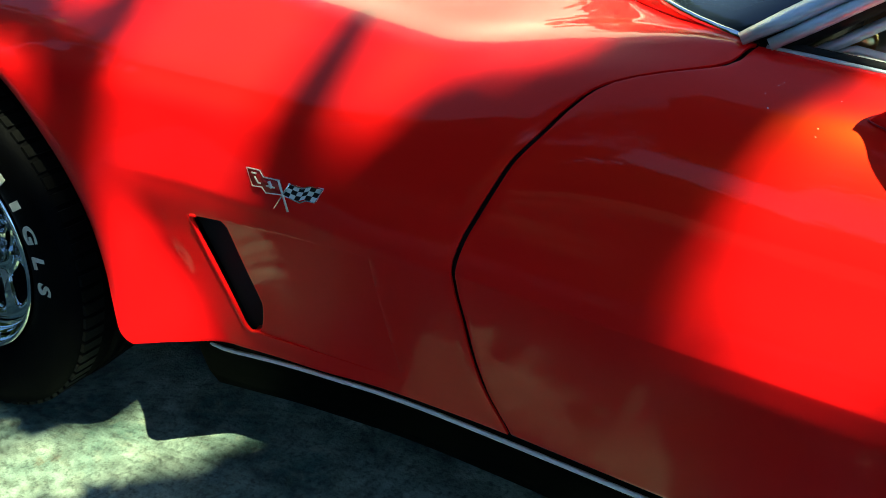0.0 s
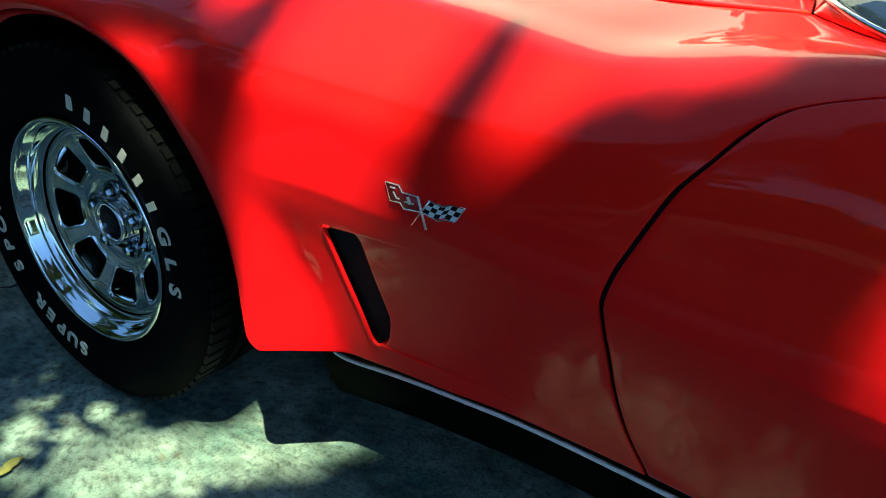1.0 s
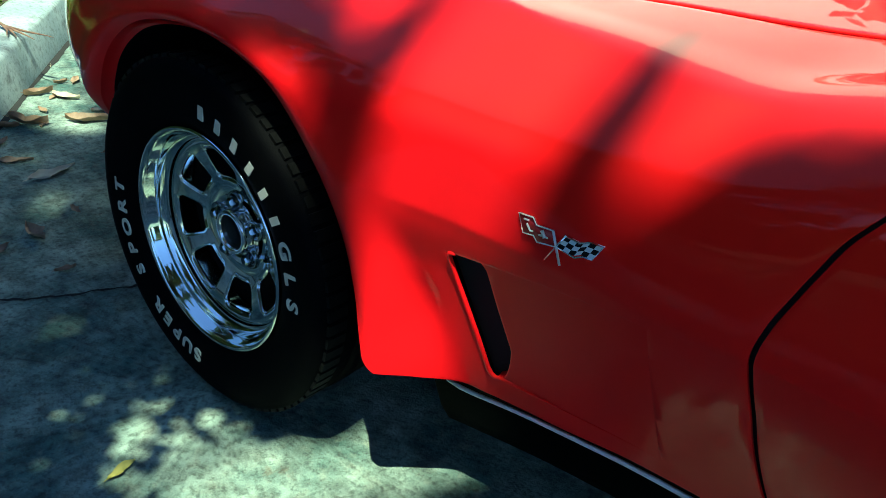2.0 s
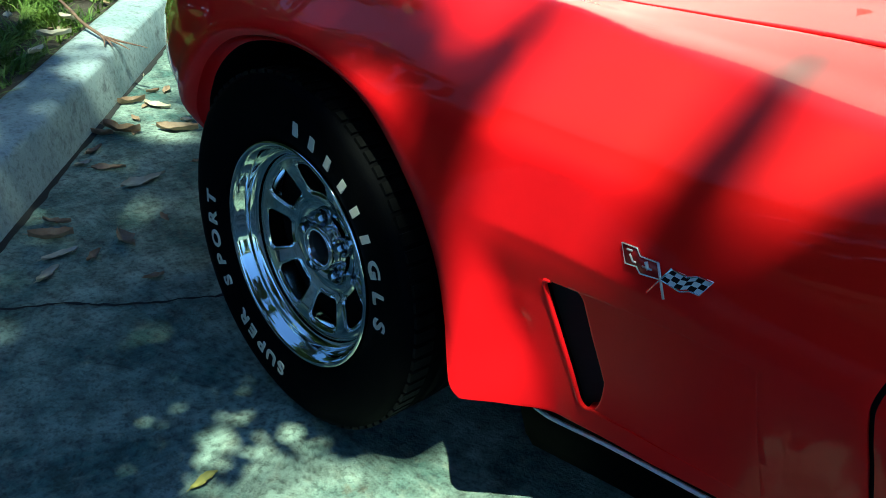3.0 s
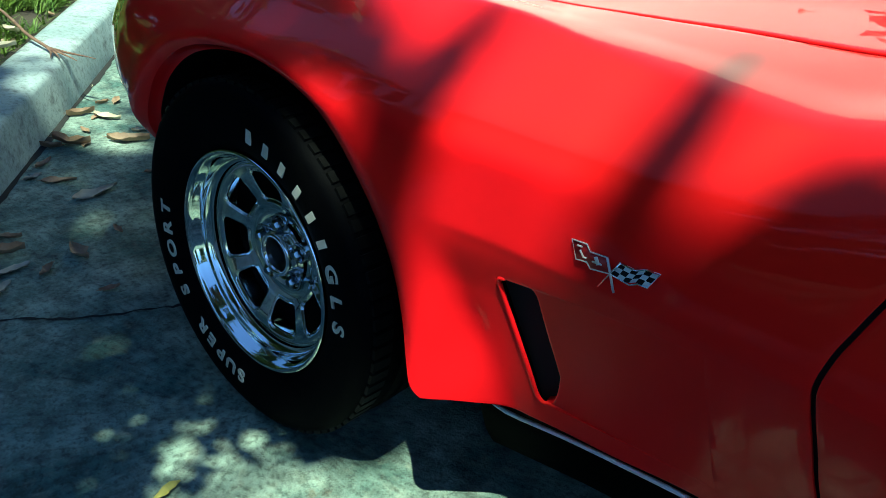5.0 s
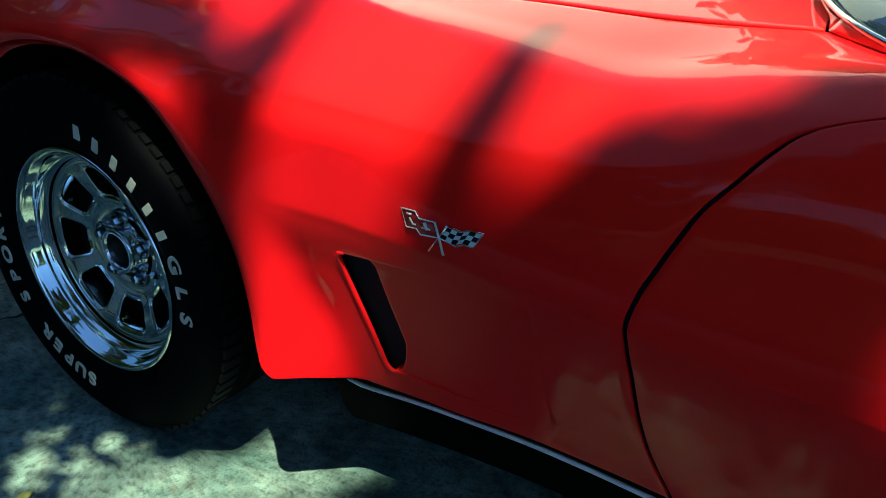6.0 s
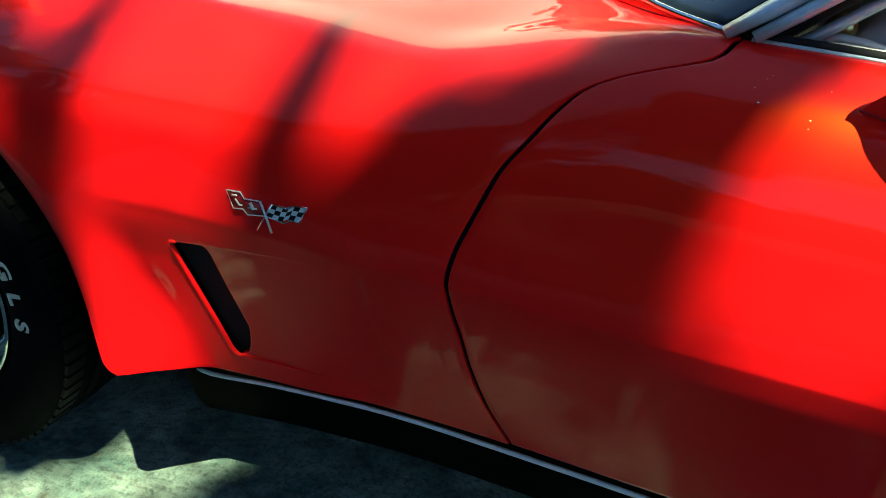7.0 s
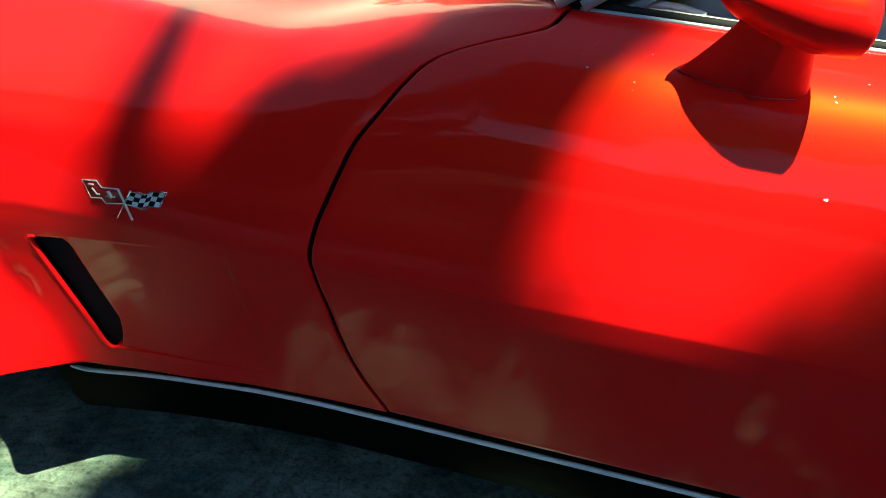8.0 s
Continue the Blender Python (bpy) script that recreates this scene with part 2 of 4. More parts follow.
def skin(x, v, inset=0.0):
    """The point of the skin at the length x and the height or girth v."""
    key = round(x, 4)
    if key not in _columns:
        _columns[key] = (curve(ROWS_V, [f(key) for f in SKIN_Y]), curve(ROWS_V, [f(key) for f in SKIN_Z]))
    fy, fz = _columns[key]
    y, z = fy(v), fz(v)
    if inset:
        ty, tz = fy(v + 0.005) - fy(v - 0.005), fz(v + 0.005) - fz(v - 0.005)
        n = math.hypot(ty, tz) or 1
        y, z = y + inset * tz / n, z - inset * ty / n
    if x < 0.7:
        d = (math.hypot(x / 0.405, (v - 0.33) / 0.415) - 1) * 0.41
        y -= 0.008 * math.exp(-((d - 0.045) / 0.032) ** 2)
        if v > 0.34:
            y += 0.011 * max(0.0, 1 - d / 0.034) ** 2 * min(1.0, (v - 0.34) / 0.06)
    if 0.40 < x < 0.62 and v < 0.58:
        y += 0.006 * math.exp(-((x - 0.462 - 0.30 * (0.55 - v)) / 0.030) ** 2) * min(1.0, (0.58 - v) / 0.12)
    if x > 0.95:
        y -= 0.0005 * math.exp(-((v - 0.600) / 0.0045) ** 2)
    return Vector((x, y, z))


GAP_X = curve([0.28, 0.315, 0.42, 0.48, 0.53, 0.57, 0.605, 0.64, 0.68, 0.72, 0.765, 0.81, 0.845, 0.875, 0.887, 0.90, 0.915, 0.945],
              [1.05, 1.040, 1.008, 0.995, 0.988, 0.981, 0.977, 0.983, 0.996, 1.009, 1.024, 1.049, 1.071, 1.102, 1.133, 1.178, 1.212, 1.233])


def arch(a):
    """The wheel opening's edge; a from 0 (behind) over the top to 1 (ahead)."""
    t = radians(-4 + 188 * a)
    x, v = 0.405 * math.cos(t), 0.33 + 0.415 * math.sin(t)
    if x > 0 and v < 0.5:
        x += 0.9 * (0.5 - v) ** 2
    if a < 0.02:
        x += 0.014 * (1 - a / 0.02) ** 2
    return x, v


def outline(points, n):
    """n points at even steps along a polyline."""
    pts = [Vector(p) for p in points]
    d = [0.0]
    for a, b in zip(pts, pts[1:]):
        d.append(d[-1] + (b - a).length)
    out = []
    for i in range(n):
        s = d[-1] * i / (n - 1)
        k = min(max(int(np.searchsorted(d, s)) - 1, 0), len(pts) - 2)
        out.append(pts[k].lerp(pts[k + 1], (s - d[k]) / (d[k + 1] - d[k])))
    return out


car = new("sports_car")
tagged(car, "low red sports car with polished slotted wheels, parked by the kerb", "car")

# front fender, from the wheel opening out to the door gap, cowl, hood gap and nose
def panel_round(opening, border, hole=None, fine=1.0, nr=60):
    """A skin panel that spreads from a wheel opening to its border, both in (x, v). border: stretches of points, each with the
    share of the opening that it faces and its steps; hole: a four-cornered opening."""
    bm = bmesh.new()
    cols = []
    for k, (points, a0, a1, n) in enumerate(border):
        n = max(4, int(n * fine))
        for i, o in enumerate(outline([(*p, 0) for p in points], n)):
            if i == 0 and k:
                continue
            ax, av = opening(a0 + (a1 - a0) * i / (n - 1))
            cols.append([bm.verts.new((ax + (o.x - ax) * (j / nr) ** 1.5, av + (o.y - av) * (j / nr) ** 1.5, 0)) for j in range(nr + 1)])
    for a, b in zip(cols, cols[1:]):
        for j in range(nr):
            bm.faces.new((a[j], a[j + 1], b[j + 1], b[j]))
    if hole:
        for i in range(4):
            p, q = hole[i], hole[(i + 1) % 4]
            near = [f for f in bm.faces if 0.48 < f.calc_center_median().x < 1.0 and 0.32 < f.calc_center_median().y < 0.65]
            geom = list({g for f in near for g in (*f.verts, *f.edges)}) + near
            bmesh.ops.bisect_plane(bm, geom=geom, plane_co=(*p, 0), plane_no=(q[1] - p[1], p[0] - q[0], 0), dist=1e-4)

        def inside(c):
            return all((hole[(i + 1) % 4][0] - hole[i][0]) * (c.y - hole[i][1]) < (hole[(i + 1) % 4][1] - hole[i][1]) * (c.x - hole[i][0]) for i in range(4))
        bmesh.ops.delete(bm, geom=[f for f in bm.faces if inside(f.calc_center_median())], context="FACES")
    for v in bm.verts:
        v.co = skin(v.co.x, v.co.y)
    bmesh.ops.recalc_face_normals(bm, faces=bm.faces)
    return facing(bm)


def facing(bm):
    """Turns a skin panel's faces outwards."""
    c = sum((f.normal.y * f.calc_area() * (1 if abs(f.normal.y) > 0.3 else 0) - f.normal.z * f.calc_area() * 0.2 for f in bm.faces))
    if c > 0:
        bmesh.ops.reverse_faces(bm, faces=bm.faces)
    return bm


def mirrored(bm):
    """The same panel on the far side of the car."""
    for v in bm.verts:
        v.co.y = 2 * MID - v.co.y
    bmesh.ops.reverse_faces(bm, faces=bm.faces)
    return bm


def solid(ob, thick=0.004, bevel=0.0015, segments=2):
    s = ob.modifiers.new("thickness", "SOLIDIFY")
    s.thickness, s.offset = thick, -1
    if bevel:
        b = ob.modifiers.new("edges", "BEVEL")
        b.width, b.segments, b.limit_method, b.angle_limit = bevel, segments, "ANGLE", radians(50)
    return ob


FENDER_EDGE = [
    ([(GAP_X(v), v) for v in np.linspace(0.30, 0.605, 30)], 0.0, 0.24, 80),
    ([(GAP_X(v), v) for v in np.linspace(0.605, 0.945, 40)], 0.24, 0.50, 90),
    ([(1.233, 0.945), (1.19, 0.985), (1.13, 1.05), (1.08, 1.12), (1.055, 1.155)], 0.50, 0.55, 24),
    ([(x, 1.155) for x in np.linspace(1.055, -0.75, 30)], 0.55, 0.86, 90),
    ([(-0.75, 1.155)] + [(-0.76, v) for v in np.linspace(1.1, 0.45, 14)] + [(-0.72, 0.36), (-0.62, 0.31), (-0.5, 0.30)], 0.86, 1.0, 50),
]
VENT = [(0.550, 0.541), (0.860, 0.578), (0.880, 0.345), (0.600, 0.338)]
fender = solid(part("front_fender", panel_round(arch, FENDER_EDGE, VENT), PAINT, car))
solid(part("front_fender", mirrored(panel_round(arch, FENDER_EDGE, None, 0.4, 20)), PAINT, car))


def flange(a, d):
    x, v = arch(a)
    p = skin(x, v)
    return p + Vector((-x * 0.03 * d, 0.022 * d + 0.004 * math.sin(3.1 * d), -(p.z - 0.33) * 0.03 * d))


part("wheel_lip", sheet(flange, np.linspace(0, 1, 160), (0, .1, .3, .6, 1)), PAINT, fender)


part("arch_liner", sheet(lambda a, d: flange(a, 1).lerp(Vector((arch(a)[0] * 0.98, 0.17, 0.33 + (arch(a)[1] - 0.33) * 0.98)), d), np.linspace(0, 1, 80), (0, 0.5, 1)), LINER, fender)


# air outlet behind the wheel: a dark slot and a long scoop that runs out flush
def outlet_at(s, q):
    a = Vector(VENT[3]).lerp(Vector(VENT[0]), q)
    b = Vector(VENT[2]).lerp(Vector(VENT[1]), q)
    return skin(*a.lerp(b, s))


def sunk(s):
    """How deep the scoop lies below the skin: a slope behind the slot, then a crease and a flat run."""
    k = min(1.0, max(0.0, (s - 0.30) / 0.25))
    return 0.0012 * (1 - k * k * (3 - 2 * k)) + 0.002 * (1 - s)


def slot_back(q):
    return 0.02 + 0.14 * min(1.0, q / 0.30) ** 0.5 + 0.02 * q - 0.03 * max(0.0, (q - 0.93) / 0.07) ** 2


def scoop(s, q):
    t = s - slot_back(q)
    return outlet_at(s, q) + Vector((0, sunk(s) + 0.03 * max(0.0, 1 - t / 0.03) ** 2, 0))


vent = part("air_outlet", facing(sheet(lambda u, q: scoop(slot_back(q) + u * (1 - slot_back(q)), q), np.linspace(0, 1, 90) ** 1.5, np.linspace(0, 1, 40))), PAINT, car, "red scooped air outlet with a dark slot")


def outlet_wall(q, s0):
    return sheet(lambda u, d: outlet_at(s0 + (1 - s0) * u, q) + Vector((0, d * (sunk(s0 + (1 - s0) * u) + 0.002), 0)), np.linspace(0, 1, 40), (0, 0.2, 0.5, 1.02))


part("outlet_top", outlet_wall(1, 0.0), PAINT, vent)
part("outlet_bottom", outlet_wall(0, 0.02), PAINT, vent)
# Flat black sheet: the slot's deep shade is put into its colour
part("slot_shade_sheet", sheet(lambda s, q: outlet_at(s, q) + Vector((0.0, 0.020 + 0.05 * max(0, s), 0)), (-0.02, 0.1, 0.27), np.linspace(-0.02, 1.02, 8)), GAP, vent)
# rolled edge in front of the slot, turning back under it
SET = Vector((0.001, 0.002, 0))
lip_path = [outlet_at(0.045 * (1 - t), 1.0) + SET for t in np.linspace(0.0, 0.5, 4)] + [outlet_at(0.022 * (1 - math.sin(t)), 1.0 - 0.06 * (1 - math.cos(t))) + SET for t in np.linspace(0.1, math.pi / 2, 6)]
lip_path += [outlet_at(0.0, q) + SET for q in np.linspace(0.92, 0.08, 22)]
lip_path += [outlet_at(0.035 * (1 - math.cos(t)), 0.08 - 0.08 * math.sin(t)) + SET for t in np.linspace(0.2, math.pi / 2, 8)]
lip_path += [outlet_at(s, 0.0) + Vector((0, 0.003, 0.001)) for s in np.linspace(0.06, 0.22, 8)]
part("outlet_lip", tube(lip_path, [0.003, 0.0034] + [0.0038] * 38 + [0.0036 - 0.0004 * i for i in range(8)], 10), PAINT, vent)


# door
DOOR_END = 2.02


def door_sheet(nu, nv):
    return facing(sheet(lambda u, v: skin(GAP_X(v) + 0.006 + u * (DOOR_END - GAP_X(v) - 0.006), v), np.linspace(0, 1, nu), sorted([*np.linspace(0.303, 0.94, nv), 0.594, 0.597, 0.603, 0.606])))


door = solid(part("door", door_sheet(90, 70), PAINT, car))
solid(part("door", mirrored(door_sheet(30, 30)), PAINT, car))
part("door_jamb", sheet(lambda u, v: skin(GAP_X(v) - 0.02 + u, v, 0.012), (0, 0.05), np.linspace(0.30, 0.94, 60)), GAP, car)


# dried white flecks on the paint
for x, v, r in ((1.250, 0.875, 0.0022), (1.300, 0.866, 0.0018), (1.312, 0.900, 0.0014), (1.252, 0.902, 0.0010), (1.256, 0.907, 0.0010), (1.500, 0.780, 0.0030), (1.490, 0.880, 0.0020), (1.492, 0.874, 0.0026), (1.520, 0.900, 0.0018), (1.243, 0.89, 0.0009), (1.30, 0.858, 0.0011)):
    x, r = x + 0.018, r * (0.5 if r > 0.0028 else 0.33)
    c = skin(x, v)
    out = (skin(x, v, -0.01) - c).normalized()
    e = Vector((1, 0, 0))
    f = out.cross(e)
    fleck = bmesh.new()
    ring = [fleck.verts.new(c + out * 0.0003 + (e * math.cos(t) * 1.5 + f * math.sin(t)) * r * (1 + 0.25 * math.sin(3 * t + x * 90))) for t in np.linspace(0, 2 * math.pi, 11)[:-1]]
    top = fleck.verts.new(c + out * 0.0006)
    for k in range(10):
        fleck.faces.new((ring[k], ring[(k + 1) % 10], top))
    part("white_fleck", fleck, WHITE, door)


# rear quarter, nose and tail
REAR = 2.49


def rear_arch(a):
    t = radians(-4 + 188 * a)
    return REAR + 0.40 * math.cos(t), 0.33 + 0.40 * math.sin(t)


REAR_EDGE = [
    ([(3.0, 0.30), (3.25, 0.33)] + [(3.45, v) for v in np.linspace(0.45, 1.1, 14)], 0.0, 0.2, 40),
    ([(3.45, 1.1)] + [(x, 1.155) for x in np.linspace(3.45, 2.1, 24)], 0.2, 0.75, 60),
    ([(2.1, 1.155)] + [(2.025, v) for v in np.linspace(1.15, 0.33, 14)], 0.75, 1.0, 40),
]
solid(part("rear_fender", panel_round(rear_arch, REAR_EDGE, None, 1.0, 20), PAINT, car))
solid(part("rear_fender", mirrored(panel_round(rear_arch, REAR_EDGE, None, 1.0, 20)), PAINT, car))


def across(x, w):
    """The skin right across the car: w from -1 to 1, 0 at the middle."""
    v = 1.66 - abs(w) * 1.36
    p = skin(x, v)
    if w > 0:
        p.y = 2 * MID - p.y
    return p


def end_cap(x0, x1):
    bm = sheet(across, np.linspace(x0, x1, 14), np.linspace(-1, 1, 61))
    bmesh.ops.holes_fill(bm, edges=[e for e in bm.edges if e.is_boundary and abs(e.verts[0].co.x - x1) < 1e-4 and abs(e.verts[1].co.x - x1) < 1e-4], sides=0)
    bmesh.ops.recalc_face_normals(bm, faces=bm.faces)
    return bm


part("nose", end_cap(-0.763, -1.0), PAINT, car)
part("tail", end_cap(3.452, 3.55), PAINT, car)


# hood, with a shallow raised middle, and the rear deck
def hood_at(x, k):
    v = 1.16 + 0.5 * min(k, 2 - k)
    p = skin(x, v)
    lift = 0.012 * max(0.0, min(1.0, (v - 1.3) / 0.12)) ** 2
    return Vector((p.x, p.y if k <= 1 else 2 * MID - p.y, p.z + lift))


def facing_up(bm):
    bmesh.ops.recalc_face_normals(bm, faces=bm.faces)
    if sum(f.normal.z for f in bm.faces) < 0:
        bmesh.ops.reverse_faces(bm, faces=bm.faces)
    return bm


def hood_end(k):
    return 1.045 - 0.07 * min(k, 2 - k)


hood = solid(part("hood", facing_up(sheet(lambda u, k: hood_at(-0.75 + u * (hood_end(k) + 0.75), k), np.linspace(0, 1, 70), np.linspace(0.016, 1.984, 81))), PAINT, car), 0.006, 0.002)
part("hood_gutter", facing_up(sheet(lambda x, k: skin(x, 1.145 + 0.03 * k, 0.02), np.linspace(-0.75, 1.05, 40), (0, 1))), PAINT, car)
solid(part("rear_deck", facing_up(sheet(lambda x, k: hood_at(x, k), np.linspace(2.5, 3.45, 30), np.linspace(0.0, 2.0, 41))), PAINT, car), 0.006)

# windshield, cowl and roof
BASE = curve([0.16, 0.24, 0.34, 0.55, 0.87], [1.232, 1.14, 1.066, 0.985, 0.95])


def base_at(y):
    yy = min(y, 2 * MID - y)
    return Vector((BASE(yy), y, 0.899 + 0.04 * ((yy - 0.16) / 0.71) ** 1.8))


def head_at(y):
    k = (y - MID) / (MID - 0.16)
    return Vector((1.72 - 0.10 * (1 - k * k), MID + k * 0.55, 1.20 + 0.02 * (1 - k * k)))


def screen(u, k):
    y = 0.175 + k * (2 * MID - 0.35)
    a, b = base_at(y), head_at(y)
    p = a.lerp(b, u)
    p.z += 0.02 * math.sin(math.pi * u)
    return p


windshield = solid(part("windshield", facing_up(sheet(screen, np.linspace(0, 1, 20), np.linspace(0, 1, 41))), GLASS, car), 0.005, 0)
cowl = solid(part("cowl_panel", facing_up(sheet(lambda u, k: hood_at(hood_end(2 * k) + 0.006, 0.006 + 1.988 * k).lerp(base_at(0.345 + k * (2 * MID - 0.69)) + Vector((0, 0, -0.006)), u), np.linspace(0, 1, 8), np.linspace(0, 1, 61))), PAINT, car), 0.004, 0)
COWL_EDGE = outline([(1.233, 0.945, 0), (1.19, 0.985, 0), (1.13, 1.05, 0), (1.08, 1.12, 0), (1.055, 1.155, 0)], 25)
for s in (0, 1):
    corner = sheet(lambda i, u: skin(COWL_EDGE[i].x - 0.004, COWL_EDGE[i].y).lerp(base_at(0.163 + (0.345 - 0.163) * i / 24) + Vector((-0.001, 0, -0.002)), u), range(25), (0, 0.33, 0.67, 1))
    solid(part("cowl_corner", facing_up(mirrored(corner) if s else corner), PAINT, car), 0.003, 0)
part("windshield_trim", tube([base_at(y) + Vector((-0.003, 0, 0.002)) for y in np.linspace(0.163, 2 * MID - 0.163, 50)], 0.0045, 8), TRIM, windshield)
for s in (0, 1):
    def flip(p, s=s):
        return Vector((p[0], 2 * MID - p[1] if s else p[1], p[2]))
    def rail(x, y, z, n=14, u0=0.0):
        return [flip((x + 0.49 * u, y + 0.14 * u, z + 0.295 * u + 0.02 * math.sin(math.pi * max(u, 0)))) for u in np.linspace(u0, 1, n)]
    part("pillar", tube(rail(1.245, 0.180, 0.900, u0=-0.02), 0.026, 12, squash=0.7), DARKVINYL, car)
    part("pillar_trim", tube(rail(1.226, 0.160, 0.908, u0=-0.02), [0.013, 0.018] + [0.019] * 12, 12, squash=0.5), SATIN, car)
    part("drip_trim", tube(rail(1.254, 0.152, 0.908, u0=-0.015), [0.009] + [0.0105] * 13, 10, squash=0.7), SATIN, car)
    part("window_channel", tube(rail(1.290, 0.20, 0.893, u0=-0.03), 0.0065, 10), SATIN, car)
    for dy, dz, r, nm, mt, x0 in ((0.0, 0.000, 0.0026, "sill_trim", SATIN, 1.244), (0.011, 0.002, 0.0055, "sill_seal", GAP, 1.246), (0.021, 0.003, 0.0035, "sill_trim", POLISH, 1.315)):
        part(nm, tube([flip(skin(x, 0.94) + Vector((0, dy, dz))) for x in np.linspace(x0, 2.0, 24)], r, 8), mt, car)


def roof_at(x, k):
    y = 0.32 + k * (2 * MID - 0.64)
    side = 1 - ((y - MID) / 0.56) ** 2
    z = curve([1.7, 2.0, 2.3, 2.9, 3.3], [1.20, 1.225, 1.20, 1.06, 0.955])(x)
    return Vector((x - 0.1 * side * max(0, (2.0 - x) / 0.3), y, z + 0.03 * side - 0.02))


solid(part("roof", facing_up(sheet(roof_at, np.linspace(1.70, 2.35, 20), np.linspace(0, 1, 21))), PAINT, car), 0.01)
solid(part("rear_window", facing_up(sheet(roof_at, np.linspace(2.36, 3.25, 20), np.linspace(0, 1, 21))), GLASS, car), 0.005, 0)
for s in (0, 1):
    def sail(u, v, s=s):
        top = roof_at(2.0 + 1.2 * u, 0)
        bot = skin(2.0 + 1.2 * u, 1.16)
        p = bot.lerp(top, v)
        return (p.x, 2 * MID - p.y if s else p.y, p.z)
    solid(part("sail_panel", sheet(sail, np.linspace(0, 1, 20), np.linspace(0, 1, 8)), PAINT, car), 0.004)

# cabin
part("cabin_floor", box(0.95, 2.45, 0.2, 2 * MID - 0.2, 0.2, 0.24), LINER, car)
part("dashboard", box(1.04, 1.29, 0.26, 2 * MID - 0.26, 0.55, 0.83, 0.04), DARKVINYL, car)
part("inner_door", box(1.12, 2.02, 0.185, 0.215, 0.35, 0.872, 0.012), DARKVINYL, car)
part("firewall", box(0.9, 0.94, 0.3, 2 * MID - 0.3, 0.22, 0.76), LINER, car)
for y in (0.52, 1.22):
    seat = part("seat", box(1.65, 2.1, y - 0.22, y + 0.22, 0.32, 0.52, 0.06), HIDE, car)
    part("backrest", box(-0.08, 0.08, -0.22, 0.22, 0, 0.62, 0.06, m=pose(2.12, y, 0.42, 0, 20, 0)), HIDE, seat)
steering = part("steering_wheel", lathe([(0.18 + 0.014 * math.cos(a), 0.014 * math.sin(a)) for a in np.linspace(0, 2 * math.pi, 13)], 40), DARKVINYL, car)
steering.data.transform(pose(1.52, 0.52, 0.80, 0, 0, 90) @ pose(0, 0, 0, -22, 0, 0))

part("sill_lever", tube([(1.30, 0.225, 0.893), (1.325, 0.225, 0.899), (1.35, 0.225, 0.897), (1.375, 0.225, 0.893)], [0.004, 0.008, 0.008, 0.005], 10, squash=0.6), WHITE, car)
part("column_knob", lathe([(0.0, -0.018), (0.012, -0.016), (0.017, -0.008), (0.018, 0.004), (0.013, 0.015), (0.0, 0.018)], 20, (1.325, 0.40, 0.874)), BRASS, car)
part("side_bolster", box(-0.13, 0.17, -0.02, 0.24, -0.4, 0.0, 0.035, m=pose(1.47, 0.42, 0.872, 0, 5, 0)), PALEVINYL, car)
part("door_pull", tube([(1.30, 0.20, 0.888), (1.33, 0.202, 0.896), (1.36, 0.204, 0.893), (1.40, 0.206, 0.886)], [0.004, 0.0065, 0.0065, 0.004], 10, squash=0.6), PALEVINYL, car)
part("inner_panel", box(1.15, 2.0, 2 * MID - 0.24, 2 * MID - 0.21, 0.4, 0.86, 0.01), TAN, car)

# underside and wheel wells
part("underbody", box(-0.85, 3.3, 0.30, 2 * MID - 0.30, 0.13, 0.30, 0.03), LINER, car)
for x in (0.0, REAR):
    for s in (0, 1):
        def well(a, y, x=x, s=s):
            t = radians(-4 + 184 * a)
            r, y = 0.420, y + 0.055 * max(0.0, (a - 0.80) / 0.20) * (0.36 - y) / 0.31
            return (x + r * math.cos(t), 2 * MID - y if s else y, 0.33 + r * math.sin(t))
        part("wheel_well", sheet(well, np.linspace(0, 1, 40), (0.05, 0.2, 0.36)), LINER, car)
        part("well_back", box(x - 0.43, x + 0.43, (0.35 if not s else 2 * MID - 0.37), (0.37 if not s else 2 * MID - 0.35), 0.2, 0.80), LINER, car)

# rocker panel below the body edge with its bright strip
STRIP_Z = curve([0.46, 0.55, 0.65, 0.75, 0.85, 0.95, 1.2, 2.1], [0.242, 0.258, 0.275, 0.287, 0.297, 0.301, 0.302, 0.301])
for s in (0, 1):
    def rocker(x, k, s=s):
        y = 0.124 + (0.0, 0.0, 0.006, 0.022, 0.045, 0.10, 0.20)[k]
        z = STRIP_Z(x) + (0.025, -0.01, -0.03, -0.075, -0.115, -0.150, -0.170)[k]
        return (x, 2 * MID - y if s else y, z)
    rk = part("rocker_panel", sheet(rocker, np.linspace(0.47, 2.08, 60), range(7)), PLASTIC, car)

    def strip(x, s=s):
        y = 0.118 + 0.02 * max(0.0, (0.55 - x) / 0.08) ** 2
        return Vector((x, 2 * MID - y if s else y, STRIP_Z(x)))
    part("rocker_strip", tube([strip(x) for x in np.linspace(0.475, 2.06, 60)], 0.0042, 10, squash=0.8), POLISH, car)


